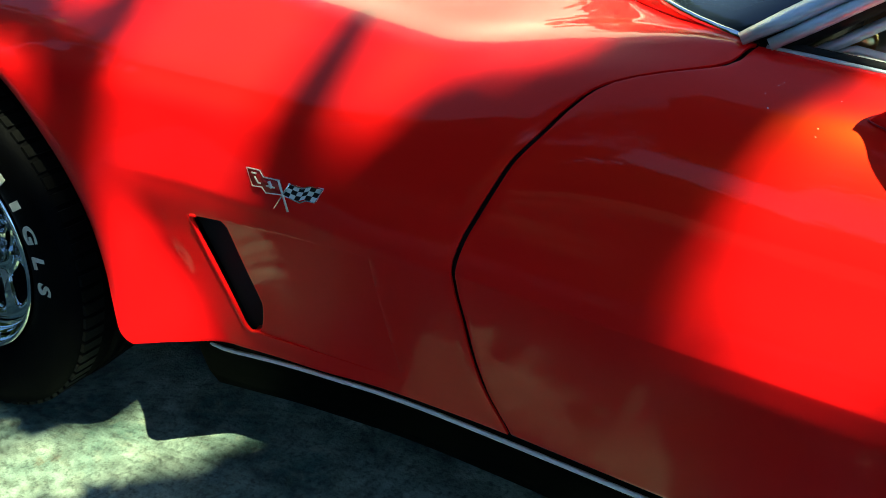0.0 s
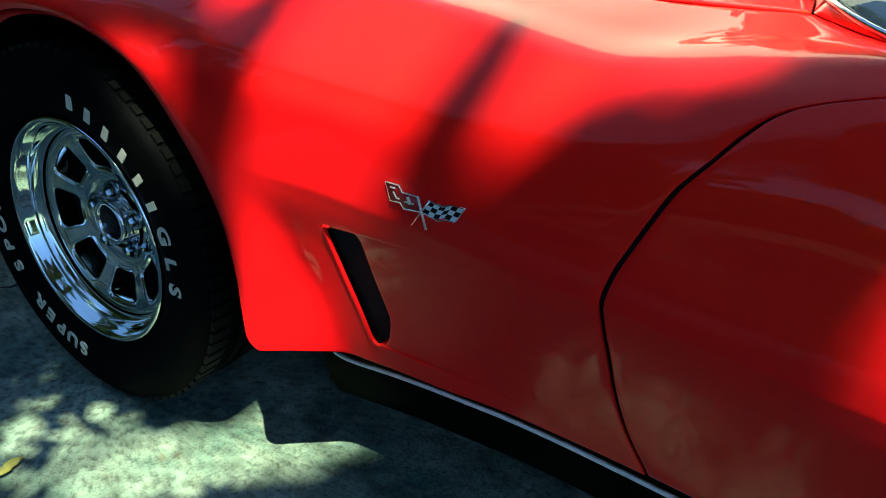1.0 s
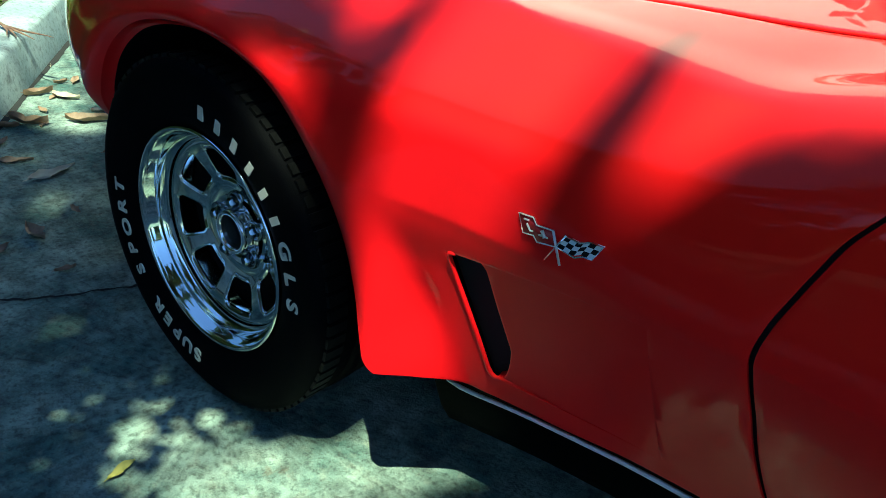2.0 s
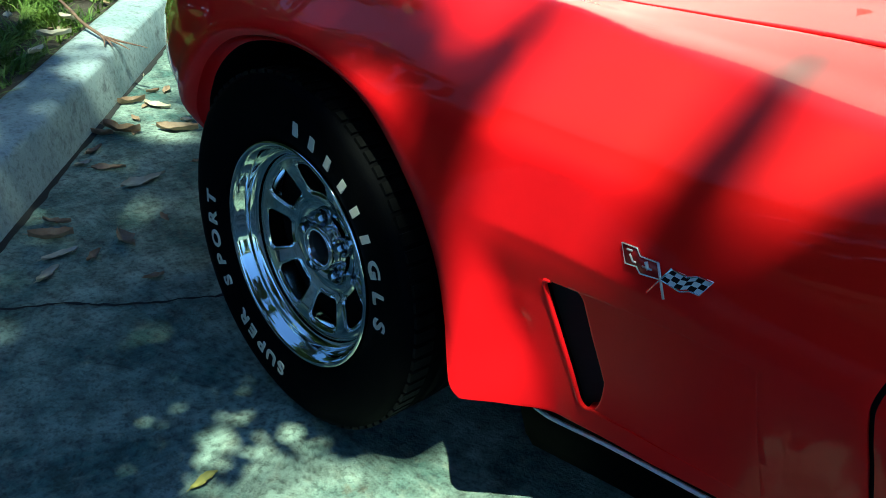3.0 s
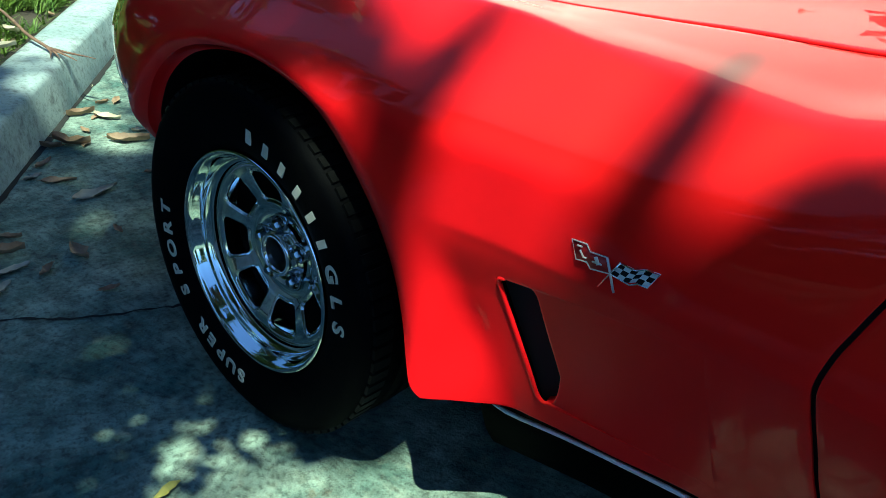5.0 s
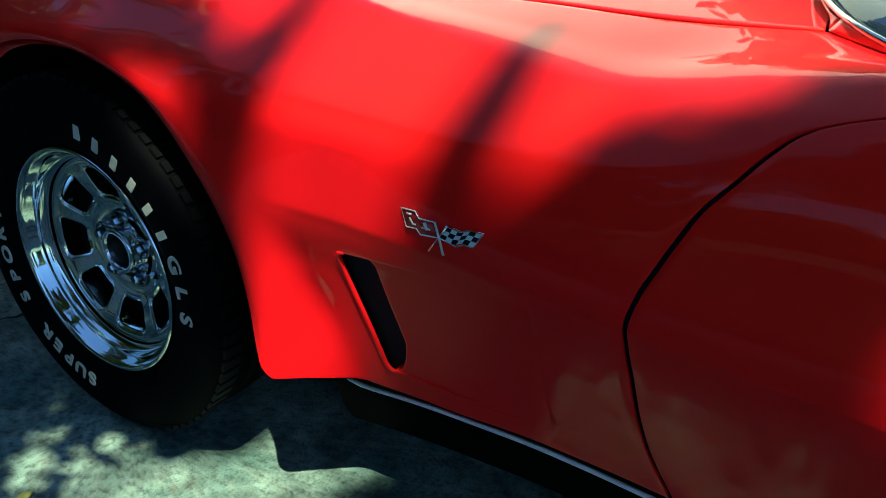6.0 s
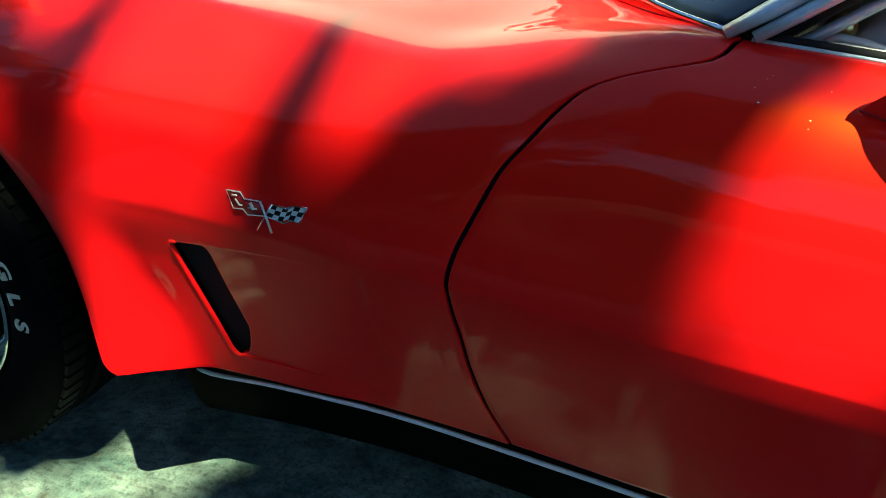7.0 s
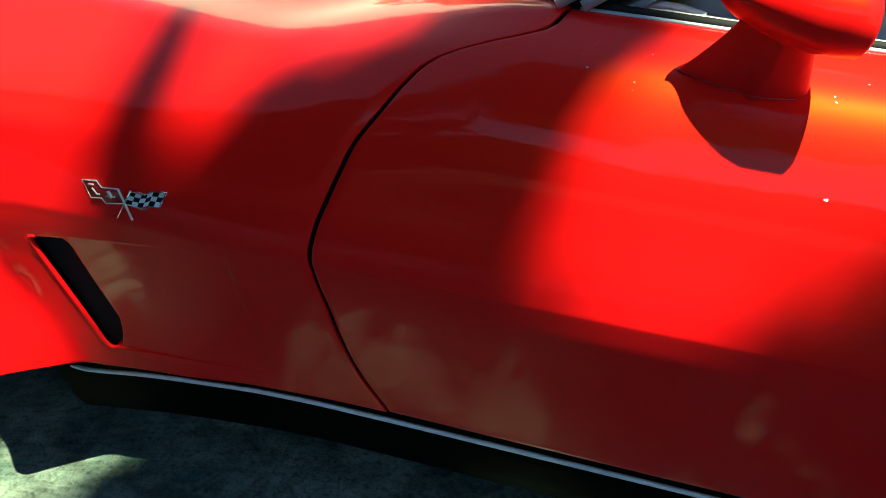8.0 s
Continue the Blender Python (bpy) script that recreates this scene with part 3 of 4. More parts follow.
# ---- wheels ----
WZ = 0.337
TYRE_PROFILE = [(.196, .05), (.200, .03), (.213, .017), (.225, .008), (.245, .001), (.265, -.002), (.285, -.004), (.302, -.004), (.316, -.001), (.325, .004), (.331, .014), (.335, .030),
                (.335, .06), (.335, .082), (.328, .083), (.328, .089), (.335, .09), (.3365, .118), (.329, .119), (.329, .125), (.3365, .126), (.335, .15), (.328, .151), (.328, .157), (.335, .158),
                (.333, .19), (.326, .206), (.30, .232), (.26, .242), (.22, .232), (.2, .21)]
RIM_PROFILE = [(.150, .20), (.185, .20), (.196, .05), (.199, .030), (.206, .019), (.2125, .0165), (.2145, .012), (.213, .008), (.209, .0068), (.205, .010), (.2015, .018), (.1995, .025), (.1965, .030), (.195, .036), (.1935, .043), (.1905, .0495), (.186, .0530), (.182, .0545)]


def slot_plate():
    """The wheel's face: a dished plate with eight slots."""
    bm = bmesh.new()
    radii = [.060, .070, .080, .092, .103, .108, .116, .127, .140, .154, .160, .170, .184]
    def depth(r):
        return curve([.060, .08, .11, .15, .184], [.084, .083, .074, .062, .0545])(r)
    n = 8 * 20
    ring = [[bm.verts.new((r * math.cos(2 * math.pi * i / n - 0.27), depth(r), r * math.sin(2 * math.pi * i / n - 0.27))) for i in range(n)] for r in radii]
    for j in range(len(radii) - 1):
        for i in range(n):
            k = i % 20
            half = {4: 6, 5: 7, 6: 7, 7: 7, 8: 7, 9: 6}.get(j, 0)
            if half and 10 - half <= k < 10 + half:
                continue
            bm.faces.new((ring[j][i], ring[j][(i + 1) % n], ring[j + 1][(i + 1) % n], ring[j + 1][i]))
    bmesh.ops.recalc_face_normals(bm, faces=bm.faces)
    if sum(f.normal.y for f in bm.faces) > 0:
        bmesh.ops.reverse_faces(bm, faces=bm.faces)
    bmesh.ops.solidify(bm, geom=bm.faces[:], thickness=0.010)
    edges = [e for e in bm.edges if len(e.link_faces) == 2 and e.calc_face_angle(0) > 1.0]
    bmesh.ops.bevel(bm, geom=edges, offset=0.0022, segments=2, affect="EDGES")
    return bm


def letter_mesh(text, size=0.040):
    c = bpy.data.curves.new("glyph", "FONT")
    c.body, c.size, c.extrude, c.align_x, c.align_y = text, size, 0.0012, "CENTER", "CENTER"
    c.offset = 0.0012
    ob = bpy.data.objects.new("glyph", c)
    scene.collection.objects.link(ob)
    bpy.context.view_layer.update()
    me = bpy.data.meshes.new_from_object(ob.evaluated_get(bpy.context.evaluated_depsgraph_get()))
    bpy.data.objects.remove(ob)
    return me


def lettering(parent):
    """Raised white words round the side of the tyre; the maker's word is six plain bars."""
    marks = [(c, 262.5 - 7.6 * i) for i, c in enumerate("SUPER")] + [(c, 214 - 9.7 * i) for i, c in enumerate("SPORT")] + [("|", 81.6 - 10.1 * i) for i in range(6)] + [(c, 20 - 10.6 * i) for i, c in enumerate("GLS")]
    for c, deg in marks:
        a = radians(deg)
        m = Matrix.Translation((0.262 * math.cos(a), -0.0022, 0.262 * math.sin(a))) @ Matrix.Rotation(-(a - math.pi / 2), 4, "Y") @ Matrix.Rotation(math.pi / 2, 4, "X")
        if c == "|":
            bm = box(-0.0060, 0.0060, -0.0125, 0.0125, -0.0012, 0.0012)
            me = bpy.data.meshes.new("raised_bar")
            bm.to_mesh(me)
            bm.free()
        else:
            me = letter_mesh(c)
        me.transform(m @ Matrix.Diagonal((1.15, 1, 1, 1)))
        me.materials.clear()
        me.materials.append(LETTER)
        new("raised_bar" if c == "|" else "raised_letter", me).parent = parent


def tread_blocks():
    bm = bmesh.new()
    for i in range(76):
        m = Matrix.Rotation(2 * math.pi * i / 76, 4, "Y")
        box(-0.0095, 0.0095, 0.013, 0.052, 0.3225, 0.3365, bm=bm, m=m)
    return bm


def cap_profile():
    return [(0.0, .076), (.032, .076), (.0335, .067), (.036, .064), (.040, .064), (.0430, .067), (.0440, .076), (.0445, .088), (.048, .089), (.052, .085), (.060, .082), (.068, .080)]


_wheel = {}


def wheel(x, near):
    m = pose(x, 0, WZ) if near else pose(x, 2 * MID, WZ, 0, 0, 180)
    made = None
    if not _wheel:
        _wheel["rim"] = (lathe(RIM_PROFILE, 120), ALLOY)
        _wheel["tyre"] = (lathe(TYRE_PROFILE, 128), RUBBER)
        _wheel["face_plate"] = (slot_plate(), ALLOY)
        _wheel["tread"] = (tread_blocks(), TREAD)
        _wheel["centre_cap"] = (lathe(cap_profile(), 48), CHROME)
        _wheel["cap_disc"] = (lathe([(0, .0685), (.014, .0690), (.0335, .0695), (.0335, .075)], 32), CAPBLACK)
        _wheel["brake_disc"] = (lathe([(0.0, .112), (.183, .112), (.184, .130), (0, .130)], 40), LINER)
        for k, (bm, mat) in _wheel.items():
            me = bpy.data.meshes.new(k)
            bm.to_mesh(me)
            bm.free()
            me.shade_smooth() if k != "tread" else None
            me.materials.append(mat)
            _wheel[k] = me
        nut = lathe([(0, .066), (.007, .066), (.0105, .069), (.0105, .085), (.0135, .087)], 6)
        me = bpy.data.meshes.new("lug_nut")
        nut.to_mesh(me)
        nut.free()
        me.materials.append(GUNMETAL)
        _wheel["lug_nut"] = me
        ring = lathe([(.0135, .086), (.017, .078), (.020, .079), (.0215, .086), (.022, .092)], 20)
        me = bpy.data.meshes.new("lug_pocket")
        ring.to_mesh(me)
        ring.free()
        me.shade_smooth()
        me.materials.append(GUNMETAL)
        _wheel["lug_pocket"] = me
    made = new("wheel", _wheel["rim"])
    made.matrix_basis = m
    made.parent = car
    tagged(made, "polished slotted alloy wheel with raised white letter tyre")
    for k in ("tyre", "face_plate", "tread", "centre_cap", "cap_disc", "brake_disc"):
        new(k, _wheel[k]).parent = made
    for i in range(5):
        a = radians(20 + 72 * i)
        for k in ("lug_nut", "lug_pocket"):
            o = new(k, _wheel[k])
            o.parent = made
            o.matrix_basis = pose(0.058 * math.cos(a), 0, 0.058 * math.sin(a))
    return made


for x in (0.0, REAR):
    lettering(wheel(x, True)) if x == 0 else wheel(x, True)
    wheel(x, False)


# ---- mirror ----
def mirror_head(u, a):
    r = min(1.0, u / 0.6) ** 0.48
    y = 0.047 + 0.054 * r * math.cos(a)
    x = 1.372 + (0.010 * max(0.0, -math.sin(a)) + 0.016 * max(0.0, -math.cos(a))) * (1 - u) + (0.143 - 0.20 * (y + 0.007)) * u
    return Vector((x, y, 0.957 - 0.006 * u + 0.043 * r * math.sin(a)))


STEPS = [0.001, .015, .04, .08, .13, .2, .28, .38, .5, .65, .8, .97, 1.0]
mir = sheet(lambda a, u: mirror_head(u, a) + (Vector((0, 0, 0)) if u < 0.99 else Vector((0, 0.10 * (0.047 - mirror_head(1, a).y), 0.10 * (0.951 - mirror_head(1, a).z)))), [2 * math.pi * i / 48 for i in range(48)], STEPS, True)
bmesh.ops.recalc_face_normals(mir, faces=mir.faces)
wing_mirror = part("wing_mirror", mir, PAINT, car, "red bullet-shaped door mirror")
glass_face = bmesh.new()
glass_face.faces.new([glass_face.verts.new(mirror_head(0.985, 2 * math.pi * i / 48) * 0.94 + Vector((1.50, 0.047, 0.951)) * 0.06) for i in range(48)])
part("mirror_glass", glass_face, CHROME, wing_mirror)


def foot(a, u):
    w = 1 - (1 - u) ** 1.3
    return Vector((1.4205 + 0.024 * w + (0.0645 - 0.034 * w) * math.cos(a), 0.093 - 0.046 * u + (0.020 - 0.002 * u) * math.sin(a) * (1.0 if math.cos(a) > 0 else 0.6), 0.852 + 0.012 * max(0.0, -math.cos(a)) * (1 - u) + 0.095 * u))


part("mirror_foot", sheet(foot, [2 * math.pi * i / 40 for i in range(40)], (-0.15, 0, .1, .25, .4, .6, .8, 1), True), PAINT, wing_mirror)
part("foot_gasket", tube([foot(2 * math.pi * i / 40, 0.02) for i in range(41)], 0.0010, 6), EMRED, wing_mirror)

# ---- ground, kerb and verge ----
def ground_part(name, bm, mat, label, cat):
    return tagged(part(name, bm, mat), label, cat, kind="structure")


g = bmesh.new()
bmesh.ops.create_grid(g, x_segments=2, y_segments=2, size=400)
ground = ground_part("ground", g, CONCRETE, "weathered grey concrete paving with dappled shade", "ground")
KD = Vector((-0.767, 0.641, 0)).normalized()
KN = Vector((-0.641, -0.767, 0)).normalized()
KA = KN * 0.798


def kerb_at(s, k):
    off, z = [(0.0, -0.01), (0.005, 0.02), (0.026, 0.148), (0.033, 0.160), (0.047, 0.167), (0.19, 0.172), (0.215, 0.165), (0.22, 0.10)][k]
    return KA + KD * s + KN * off + Vector((0, 0, z + 0.003 * noise.noise((s * 3, k, 0)) + 0.004 * min(0.0, noise.noise((s * 7, k * 0.4, 5)) + 0.2)))


kerb = ground_part("kerb", facing_up(sheet(kerb_at, np.linspace(-12, 14, 300), range(8))), KERB, "pale concrete kerb with a worn rounded edge", "kerb")


def verge_at(s, k):
    return KA + KD * s + KN * (0.21 + k) + Vector((0, 0, 0.14 + 0.05 * min(k, 1.5) + 0.015 * noise.noise((s * 2, k * 2, 3))))


verge = ground_part("verge", facing_up(sheet(verge_at, np.linspace(-12, 14, 120), (0, .1, .2, .4, .7, 1.1, 1.8, 3, 6, 12))), SOIL, "dark soil verge under grass", "ground")


def blades(count, seed):
    rnd = random.Random(seed)
    verts, faces = [], []
    for _ in range(count):
        s, k = rnd.uniform(-1.2, 6.0), 0.05 + 2.6 * rnd.random() ** 1.4
        if noise.noise((s * 4, k * 4, 8)) + 0.6 * noise.noise((s * 11, k * 11, 2)) > 0.22 or rnd.random() > k * 6:
            continue
        p = verge_at(s, k)
        a, h, lean = 5 * noise.noise((s * 9, k * 9, 6)) + rnd.gauss(0, 0.9), rnd.uniform(0.015, 0.075), rnd.uniform(0.02, 0.13)
        w = rnd.uniform(0.0018, 0.0045)
        d, e = Vector((math.cos(a), math.sin(a), 0)), Vector((-math.sin(a), math.cos(a), 0))
        i = len(verts)
        verts += [p - e * w, p + e * w, p + d * lean * 0.4 + e * w * 0.8 + Vector((0, 0, h * 0.7)), p + d * lean * 0.4 - e * w * 0.8 + Vector((0, 0, h * 0.7)), p + d * lean + Vector((0, 0, h))]
        faces += [(i, i + 1, i + 2, i + 3), (i + 3, i + 2, i + 4)]
    me = bpy.data.meshes.new("grass")
    me.from_pydata(verts, [], faces)
    me.materials.append(GRASS)
    return tagged(new("grass", me), "short green grass with dry bits on the verge", "grass", kind="stuff")


blades(95000, 3)


# ---- an unseen cream wall and pale sloping roof, added for the hood to reflect ----
STUCCO = varied("cream_stucco", (0.50, 0.47, 0.38), (0.58, 0.55, 0.46), 1.2, (0.8, 0.95), 0.3, 60)
REFLECTOR = varied("pale_reflector", (0.74, 0.71, 0.58), (0.82, 0.79, 0.66), 0.8, (0.7, 0.9), 0.3, 20)
reflector_wall = tagged(part("reflector_wall", box(-20, 9, 9.0, 9.3, -0.05, 1.45, 0.02), STUCCO, None), "unseen cream wall added beyond the car for the hood's reflection", "wall", kind="structure")
part("roof", facing_up(sheet(lambda x, k: (x, 8.7 + 10.5 * k, 1.40 + 13.5 * k), np.linspace(-20.4, 9.4, 12), np.linspace(0, 1, 6))), REFLECTOR, reflector_wall, "unseen pale sloping roof added for the hood to reflect")

# ---- the unseen tree whose crown is shaped to shade the car, its limbs, and the trees across the road ----
SHADE_U = Vector((0, 1, 0)).cross(SUN).normalized()
SHADE_V = SUN.cross(SHADE_U)


def inside_outline(a, b, poly):
    hit = False
    for (x0, y0), (x1, y1) in zip(poly, poly[1:] + poly[:1]):
        if (y0 > b) != (y1 > b) and a < x0 + (b - y0) * (x1 - x0) / (y1 - y0):
            hit = not hit
    return hit


# outlines of the shade on the car, along the sun's way, filled with sprays of leaves, and the open gaps between them
SPRAY_DOOR = [(0.485, 0.17), (0.5, 0.2), (0.52, 0.243), (0.604, 0.262), (0.631, 0.286), (0.657, 0.321), (0.683, 0.372), (0.751, 0.418), (0.832, 0.448), (0.87, 0.49), (0.96, 0.56), (1.08, 0.62), (1.085, 0.5), (1.05, 0.42), (1.018, 0.385), (1.008, 0.344), (1.014, 0.317), (1.045, 0.29), (1.1, 0.26), (1.12, 0.17)]
SPRAY_NOSE = [(-0.5, 0.02), (0.18, 0.02), (0.23, 0.09), (0.26, 0.15), (0.255, 0.203), (0.235, 0.229), (0.245, 0.264), (0.225, 0.317), (0.205, 0.37), (0.19, 0.45), (0.175, 0.44), (0.18, 0.36), (0.175, 0.315), (0.14, 0.295), (0.1, 0.3), (0.085, 0.345), (0.06, 0.36), (-0.02, 0.37), (-0.5, 0.4)]
SPRAY_FRONT = [(-0.5, 0.44), (-0.04, 0.4), (-0.02, 0.52), (-0.1, 0.7), (-0.5, 0.7)]
SPRAY_CABIN = [(1.28, 0.24), (1.305, 0.30), (1.35, 0.33), (1.40, 0.37), (1.5, 0.45), (1.7, 0.45), (1.7, 0.2)]
SILL_GAPS = [[(0.71, 0.17), (0.68, -0.04), (0.78, -0.07), (0.97, -0.03), (1.19, 0.0), (1.24, 0.09), (1.23, 0.17)], [(1.36, -0.09), (1.44, -0.07), (1.74, 0.14), (1.78, 0.17), (1.63, 0.17), (1.52, 0.08)]]
GLINTS = [(-0.15, 0.288, 0.05, 0.032), (-0.395, -0.135, 0.055, 0.04), (-1.33, -0.175, 0.08, 0.05), (-1.47, 0.05, 0.07, 0.045), (-1.7, 0.22, 0.10, 0.05)]
SPRAYS = [SPRAY_DOOR, SPRAY_NOSE, SPRAY_FRONT, SPRAY_CABIN]


def leafy(a, b):
    """How thick the crown is along the sun's way, 0 to 1."""
    if any(((a - x) / p) ** 2 + ((b - y) / q) ** 2 < 1 for x, y, p, q in GLINTS) or (-0.05 < a < 0.17 and 0.15 < b < 0.262 - 0.2 * a) or (a < -1.75 and b > 0.36) or (a < -2.0 and b > 0.27):
        return 0.0
    if any(inside_outline(a, b, s) for s in SPRAYS):
        return 1.0
    if 0.48 < a < 1.8 and -0.2 < b < 0.17:
        return 0.0 if any(inside_outline(a, b, s) for s in SILL_GAPS) else 1.0
    if 0.1 < b < 1.6 and -0.5 < a < 1.7:
        return 0.0
    n = noise.noise((a * 1.6, b * 1.6, 5)) + 0.5 * noise.noise((a * 6, b * 6, 7))
    if ((a - 0.4) / 3.9) ** 2 + ((b + 0.4) / 2.5) ** 2 > 1 + 0.35 * n:
        return 0.0
    if (0.12 < a < 0.485 and -0.4 < b < -0.006 + 1.35 * (a - 0.39)) or (0.0 < a < 0.485 and -0.4 < b < -0.27):
        return 1.0
    if -0.45 < a < 0.485 and -0.42 < b <= 0.1:
        p = (a + 0.35 - 0.9 * max(0.0, -b - 0.2)) / 0.52
        return 1.0 if noise.noise((a * 26, b * 30, 2)) + 0.5 * noise.noise((a * 55, b * 55, 3)) > 1.1 * p - 0.5 else 0.0
    if 0.3 < a < 3.0 and -3.2 < b <= 0.1:
        return 1.0 if n > -0.72 else 0.0
    if a < -1.8 and (b > 0.42 or (a < -2.1 and b > 0.33 + 0.2 * n)):
        return 1.0 if n > 0.45 else 0.0
    if a < -1.3 and b > 0.24:
        return 1.0 if noise.noise((a * 4, b * 7, 9)) + 0.4 * noise.noise((a * 12, b * 14, 4)) > 0.12 else 0.0
    if a < 0.3:
        return 1.0 if n > -0.82 and noise.noise((a * 9, b * 12, 21)) + 0.6 * noise.noise((a * 23, b * 23, 5)) < ((0.95 if a > -1.25 else 0.75) if b > -0.25 or a < -1.3 else 0.32) else 0.0
    return 1.0 if n > -0.4 else 0.0


def under_sun(a, b, k=12.0):
    return SHADE_U * a + SHADE_V * b + SUN * k


def crown_leaves(seed):
    rnd = random.Random(seed)
    verts, faces = [], []

    def leaf(p, size):
        d = Vector((rnd.gauss(0, 1), rnd.gauss(0, 1), rnd.gauss(0, 0.5))).normalized()
        e = d.cross(Vector((rnd.gauss(0, 0.5), rnd.gauss(0, 0.5), 1))).normalized()
        i = len(verts)
        verts.extend([p - d * size, p + e * size * 0.36, p + d * size, p - e * size * 0.36])
        faces.append((i, i + 1, i + 2, i + 3))

    def at(a, b):
        # Low leaf layer for crisp shade; by the sill it replaces a person's shadow
        if (b < 0.02 and -0.35 < a < 0.62) or (-0.22 < b < 0.165 and 0.62 <= a < 1.8):
            return SHADE_U * a + SHADE_V * b + SUN * (3.4 + rnd.gauss(0, 0.12))
        k = 10.4 + 0.9 * noise.noise((a * 0.7, b * 0.7, 11)) + rnd.gauss(0, 0.22)
        return SHADE_U * a + SHADE_V * b + SUN * k

    for _ in range(26000):
        a, b = rnd.uniform(-0.5, 1.7), rnd.uniform(-0.55, 1.0)
        if leafy(a + rnd.gauss(0, 0.014), b + rnd.gauss(0, 0.014)) > 0.5:
            leaf(at(a, b), rnd.uniform(0.035, 0.06))
        elif any(inside_outline(a, b, g) for g in SILL_GAPS) and rnd.random() < 0.30:
            leaf(under_sun(a, b, 10.4), rnd.uniform(0.025, 0.04))
    for _ in range(66000):
        a, b = rnd.uniform(-4.0, 4.8), rnd.uniform(-3.1, 2.2)
        if (a < -0.5 or a > 1.7 or b < -0.55) and leafy(a, b) > 0.5:
            leaf(at(a, b), rnd.uniform(0.06, 0.11))
    me = bpy.data.meshes.new("crown")
    me.from_pydata(verts, [], faces)
    me.materials.append(FOLIAGE)
    return me


def bend(p, q, n=9, wob=0.12, seed=0):
    p, q = Vector(p), Vector(q)
    return [p.lerp(q, i / (n - 1)) + Vector((noise.noise((i * 0.6, seed, 1)), noise.noise((i * 0.6, seed, 2)), noise.noise((i * 0.6, seed, 3)) + math.sin(math.pi * i / (n - 1)) * 1.5)) * wob * min(1, i * (n - 1 - i) / 4) for i in range(n)]


tree = new("shade_tree")
tagged(tree, "tall street tree with a spreading leafy crown", "tree")
FORK = Vector((5.6, -5.4, 4.2))
part("trunk", tube(bend((5.9, -5.8, -0.05), FORK, 10, 0.08, 4), [0.26, .23, .21, .2, .19, .185, .18, .175, .17, .17], 14), BARK, tree)


for i, (a, b) in enumerate([(0.53, -1.2), (1.4, -1.5), (-1.2, -0.6), (2.6, 0.4), (1.3, 0.9), (-2.2, -1.8)]):
    part("limb", tube(bend(FORK + Vector((0, 0, 0.2 * i - 0.4)), under_sun(a, b), 10, 0.2, i), [0.11 - 0.008 * j for j in range(10)], 10), BARK, tree)
# Unseen twigs laid along the sun's way to cast two narrow stripes of shade
part("twig", tube(bend(under_sun(0.53, -1.2), under_sun(0.545, 0.30), 8, 0.01, 2) + [under_sun(0.535, 0.39), under_sun(0.52, 0.47), under_sun(0.50, 0.6)], [0.062, .062, .062, .062, .062, .062, .062, .06, .054, .045, .035], 8), BARK, tree)
part("twig", tube(bend(under_sun(0.10, -0.6), under_sun(0.17, 0.27), 8, 0.01, 6) + [under_sun(0.19, 0.34), under_sun(0.20, 0.42), under_sun(0.18, 0.52)], [0.03, .03, .03, .028, .028, .027, .026, .026, .024, .022, .015], 8), BARK, tree)
place(new("crown", crown_leaves(8)), tree)


def low_boughs(seed):
    """Drooping boughs of the shade tree over the verge, added unseen to shape the door's reflections."""
    rnd = random.Random(seed)
    verts, faces = [], []
    for _ in range(30000):
        p = Vector((rnd.uniform(-3.4, 6.5), rnd.uniform(-7.6, -4.3), rnd.uniform(3.2, 7.6)))
        n = noise.noise(p * 0.55) + 0.6 * noise.noise(p * 1.7)
        foot_z = 3.9 + 0.5 * noise.noise((p.x * 0.9, p.y * 0.9, 3)) + 0.35 * noise.noise((p.x * 2.6, p.y * 2.6, 8))
        if p.z < foot_z or n < -0.18 or p.x < -2.6 + 0.9 * noise.noise((p.y, p.z * 1.3, 6)):
            continue
        d = Vector((rnd.gauss(0, 1), rnd.gauss(0, 1), rnd.gauss(0, 0.6))).normalized() * rnd.uniform(0.08, 0.15)
        e = d.cross(Vector((rnd.gauss(0, 1), rnd.gauss(0, 1), 1))).normalized() * d.length * 0.42
        i = len(verts)
        verts.extend([p - d, p + e, p + d, p - e])
        faces.append((i, i + 1, i + 2, i + 3))
    me = bpy.data.meshes.new("bough_leaves")
    me.from_pydata(verts, [], faces)
    me.materials.append(FOLIAGE)
    return me


place(new("bough_leaves", low_boughs(31)), tree)


def far_tree(x, y, h, seed):
    rnd = random.Random(seed)
    t = new("street_tree")
    tagged(t, "broad green street tree, unseen, set to shape reflections in the paint", "tree", "trees along the street")
    part("trunk", tube(bend((x, y, -0.05), (x + 0.2, y, h * 0.5), 6, 0.1, seed), [0.24, .2, .17, .15, .13, .11], 10), BARK, t)
    verts, faces = [], []
    for _ in range(64):
        c = Vector((x + rnd.gauss(0, h * 0.24), y + rnd.gauss(0, h * 0.16), h * rnd.uniform(0.03, 0.95)))
        for _ in range(90):
            p = c + Vector((rnd.gauss(0, 0.45), rnd.gauss(0, 0.45), rnd.gauss(0, 0.35)))
            d = Vector((rnd.gauss(0, 1), rnd.gauss(0, 1), rnd.gauss(0, 1))).normalized() * rnd.uniform(0.16, 0.34)
            e = d.orthogonal() * 0.5
            i = len(verts)
            verts.extend([p - d, p + e, p + d, p - e])
            faces.append((i, i + 1, i + 2, i + 3))
    me = bpy.data.meshes.new("crown")
    me.from_pydata(verts, [], faces)
    me.materials.append(FOLIAGE)
    place(new("crown", me), t)


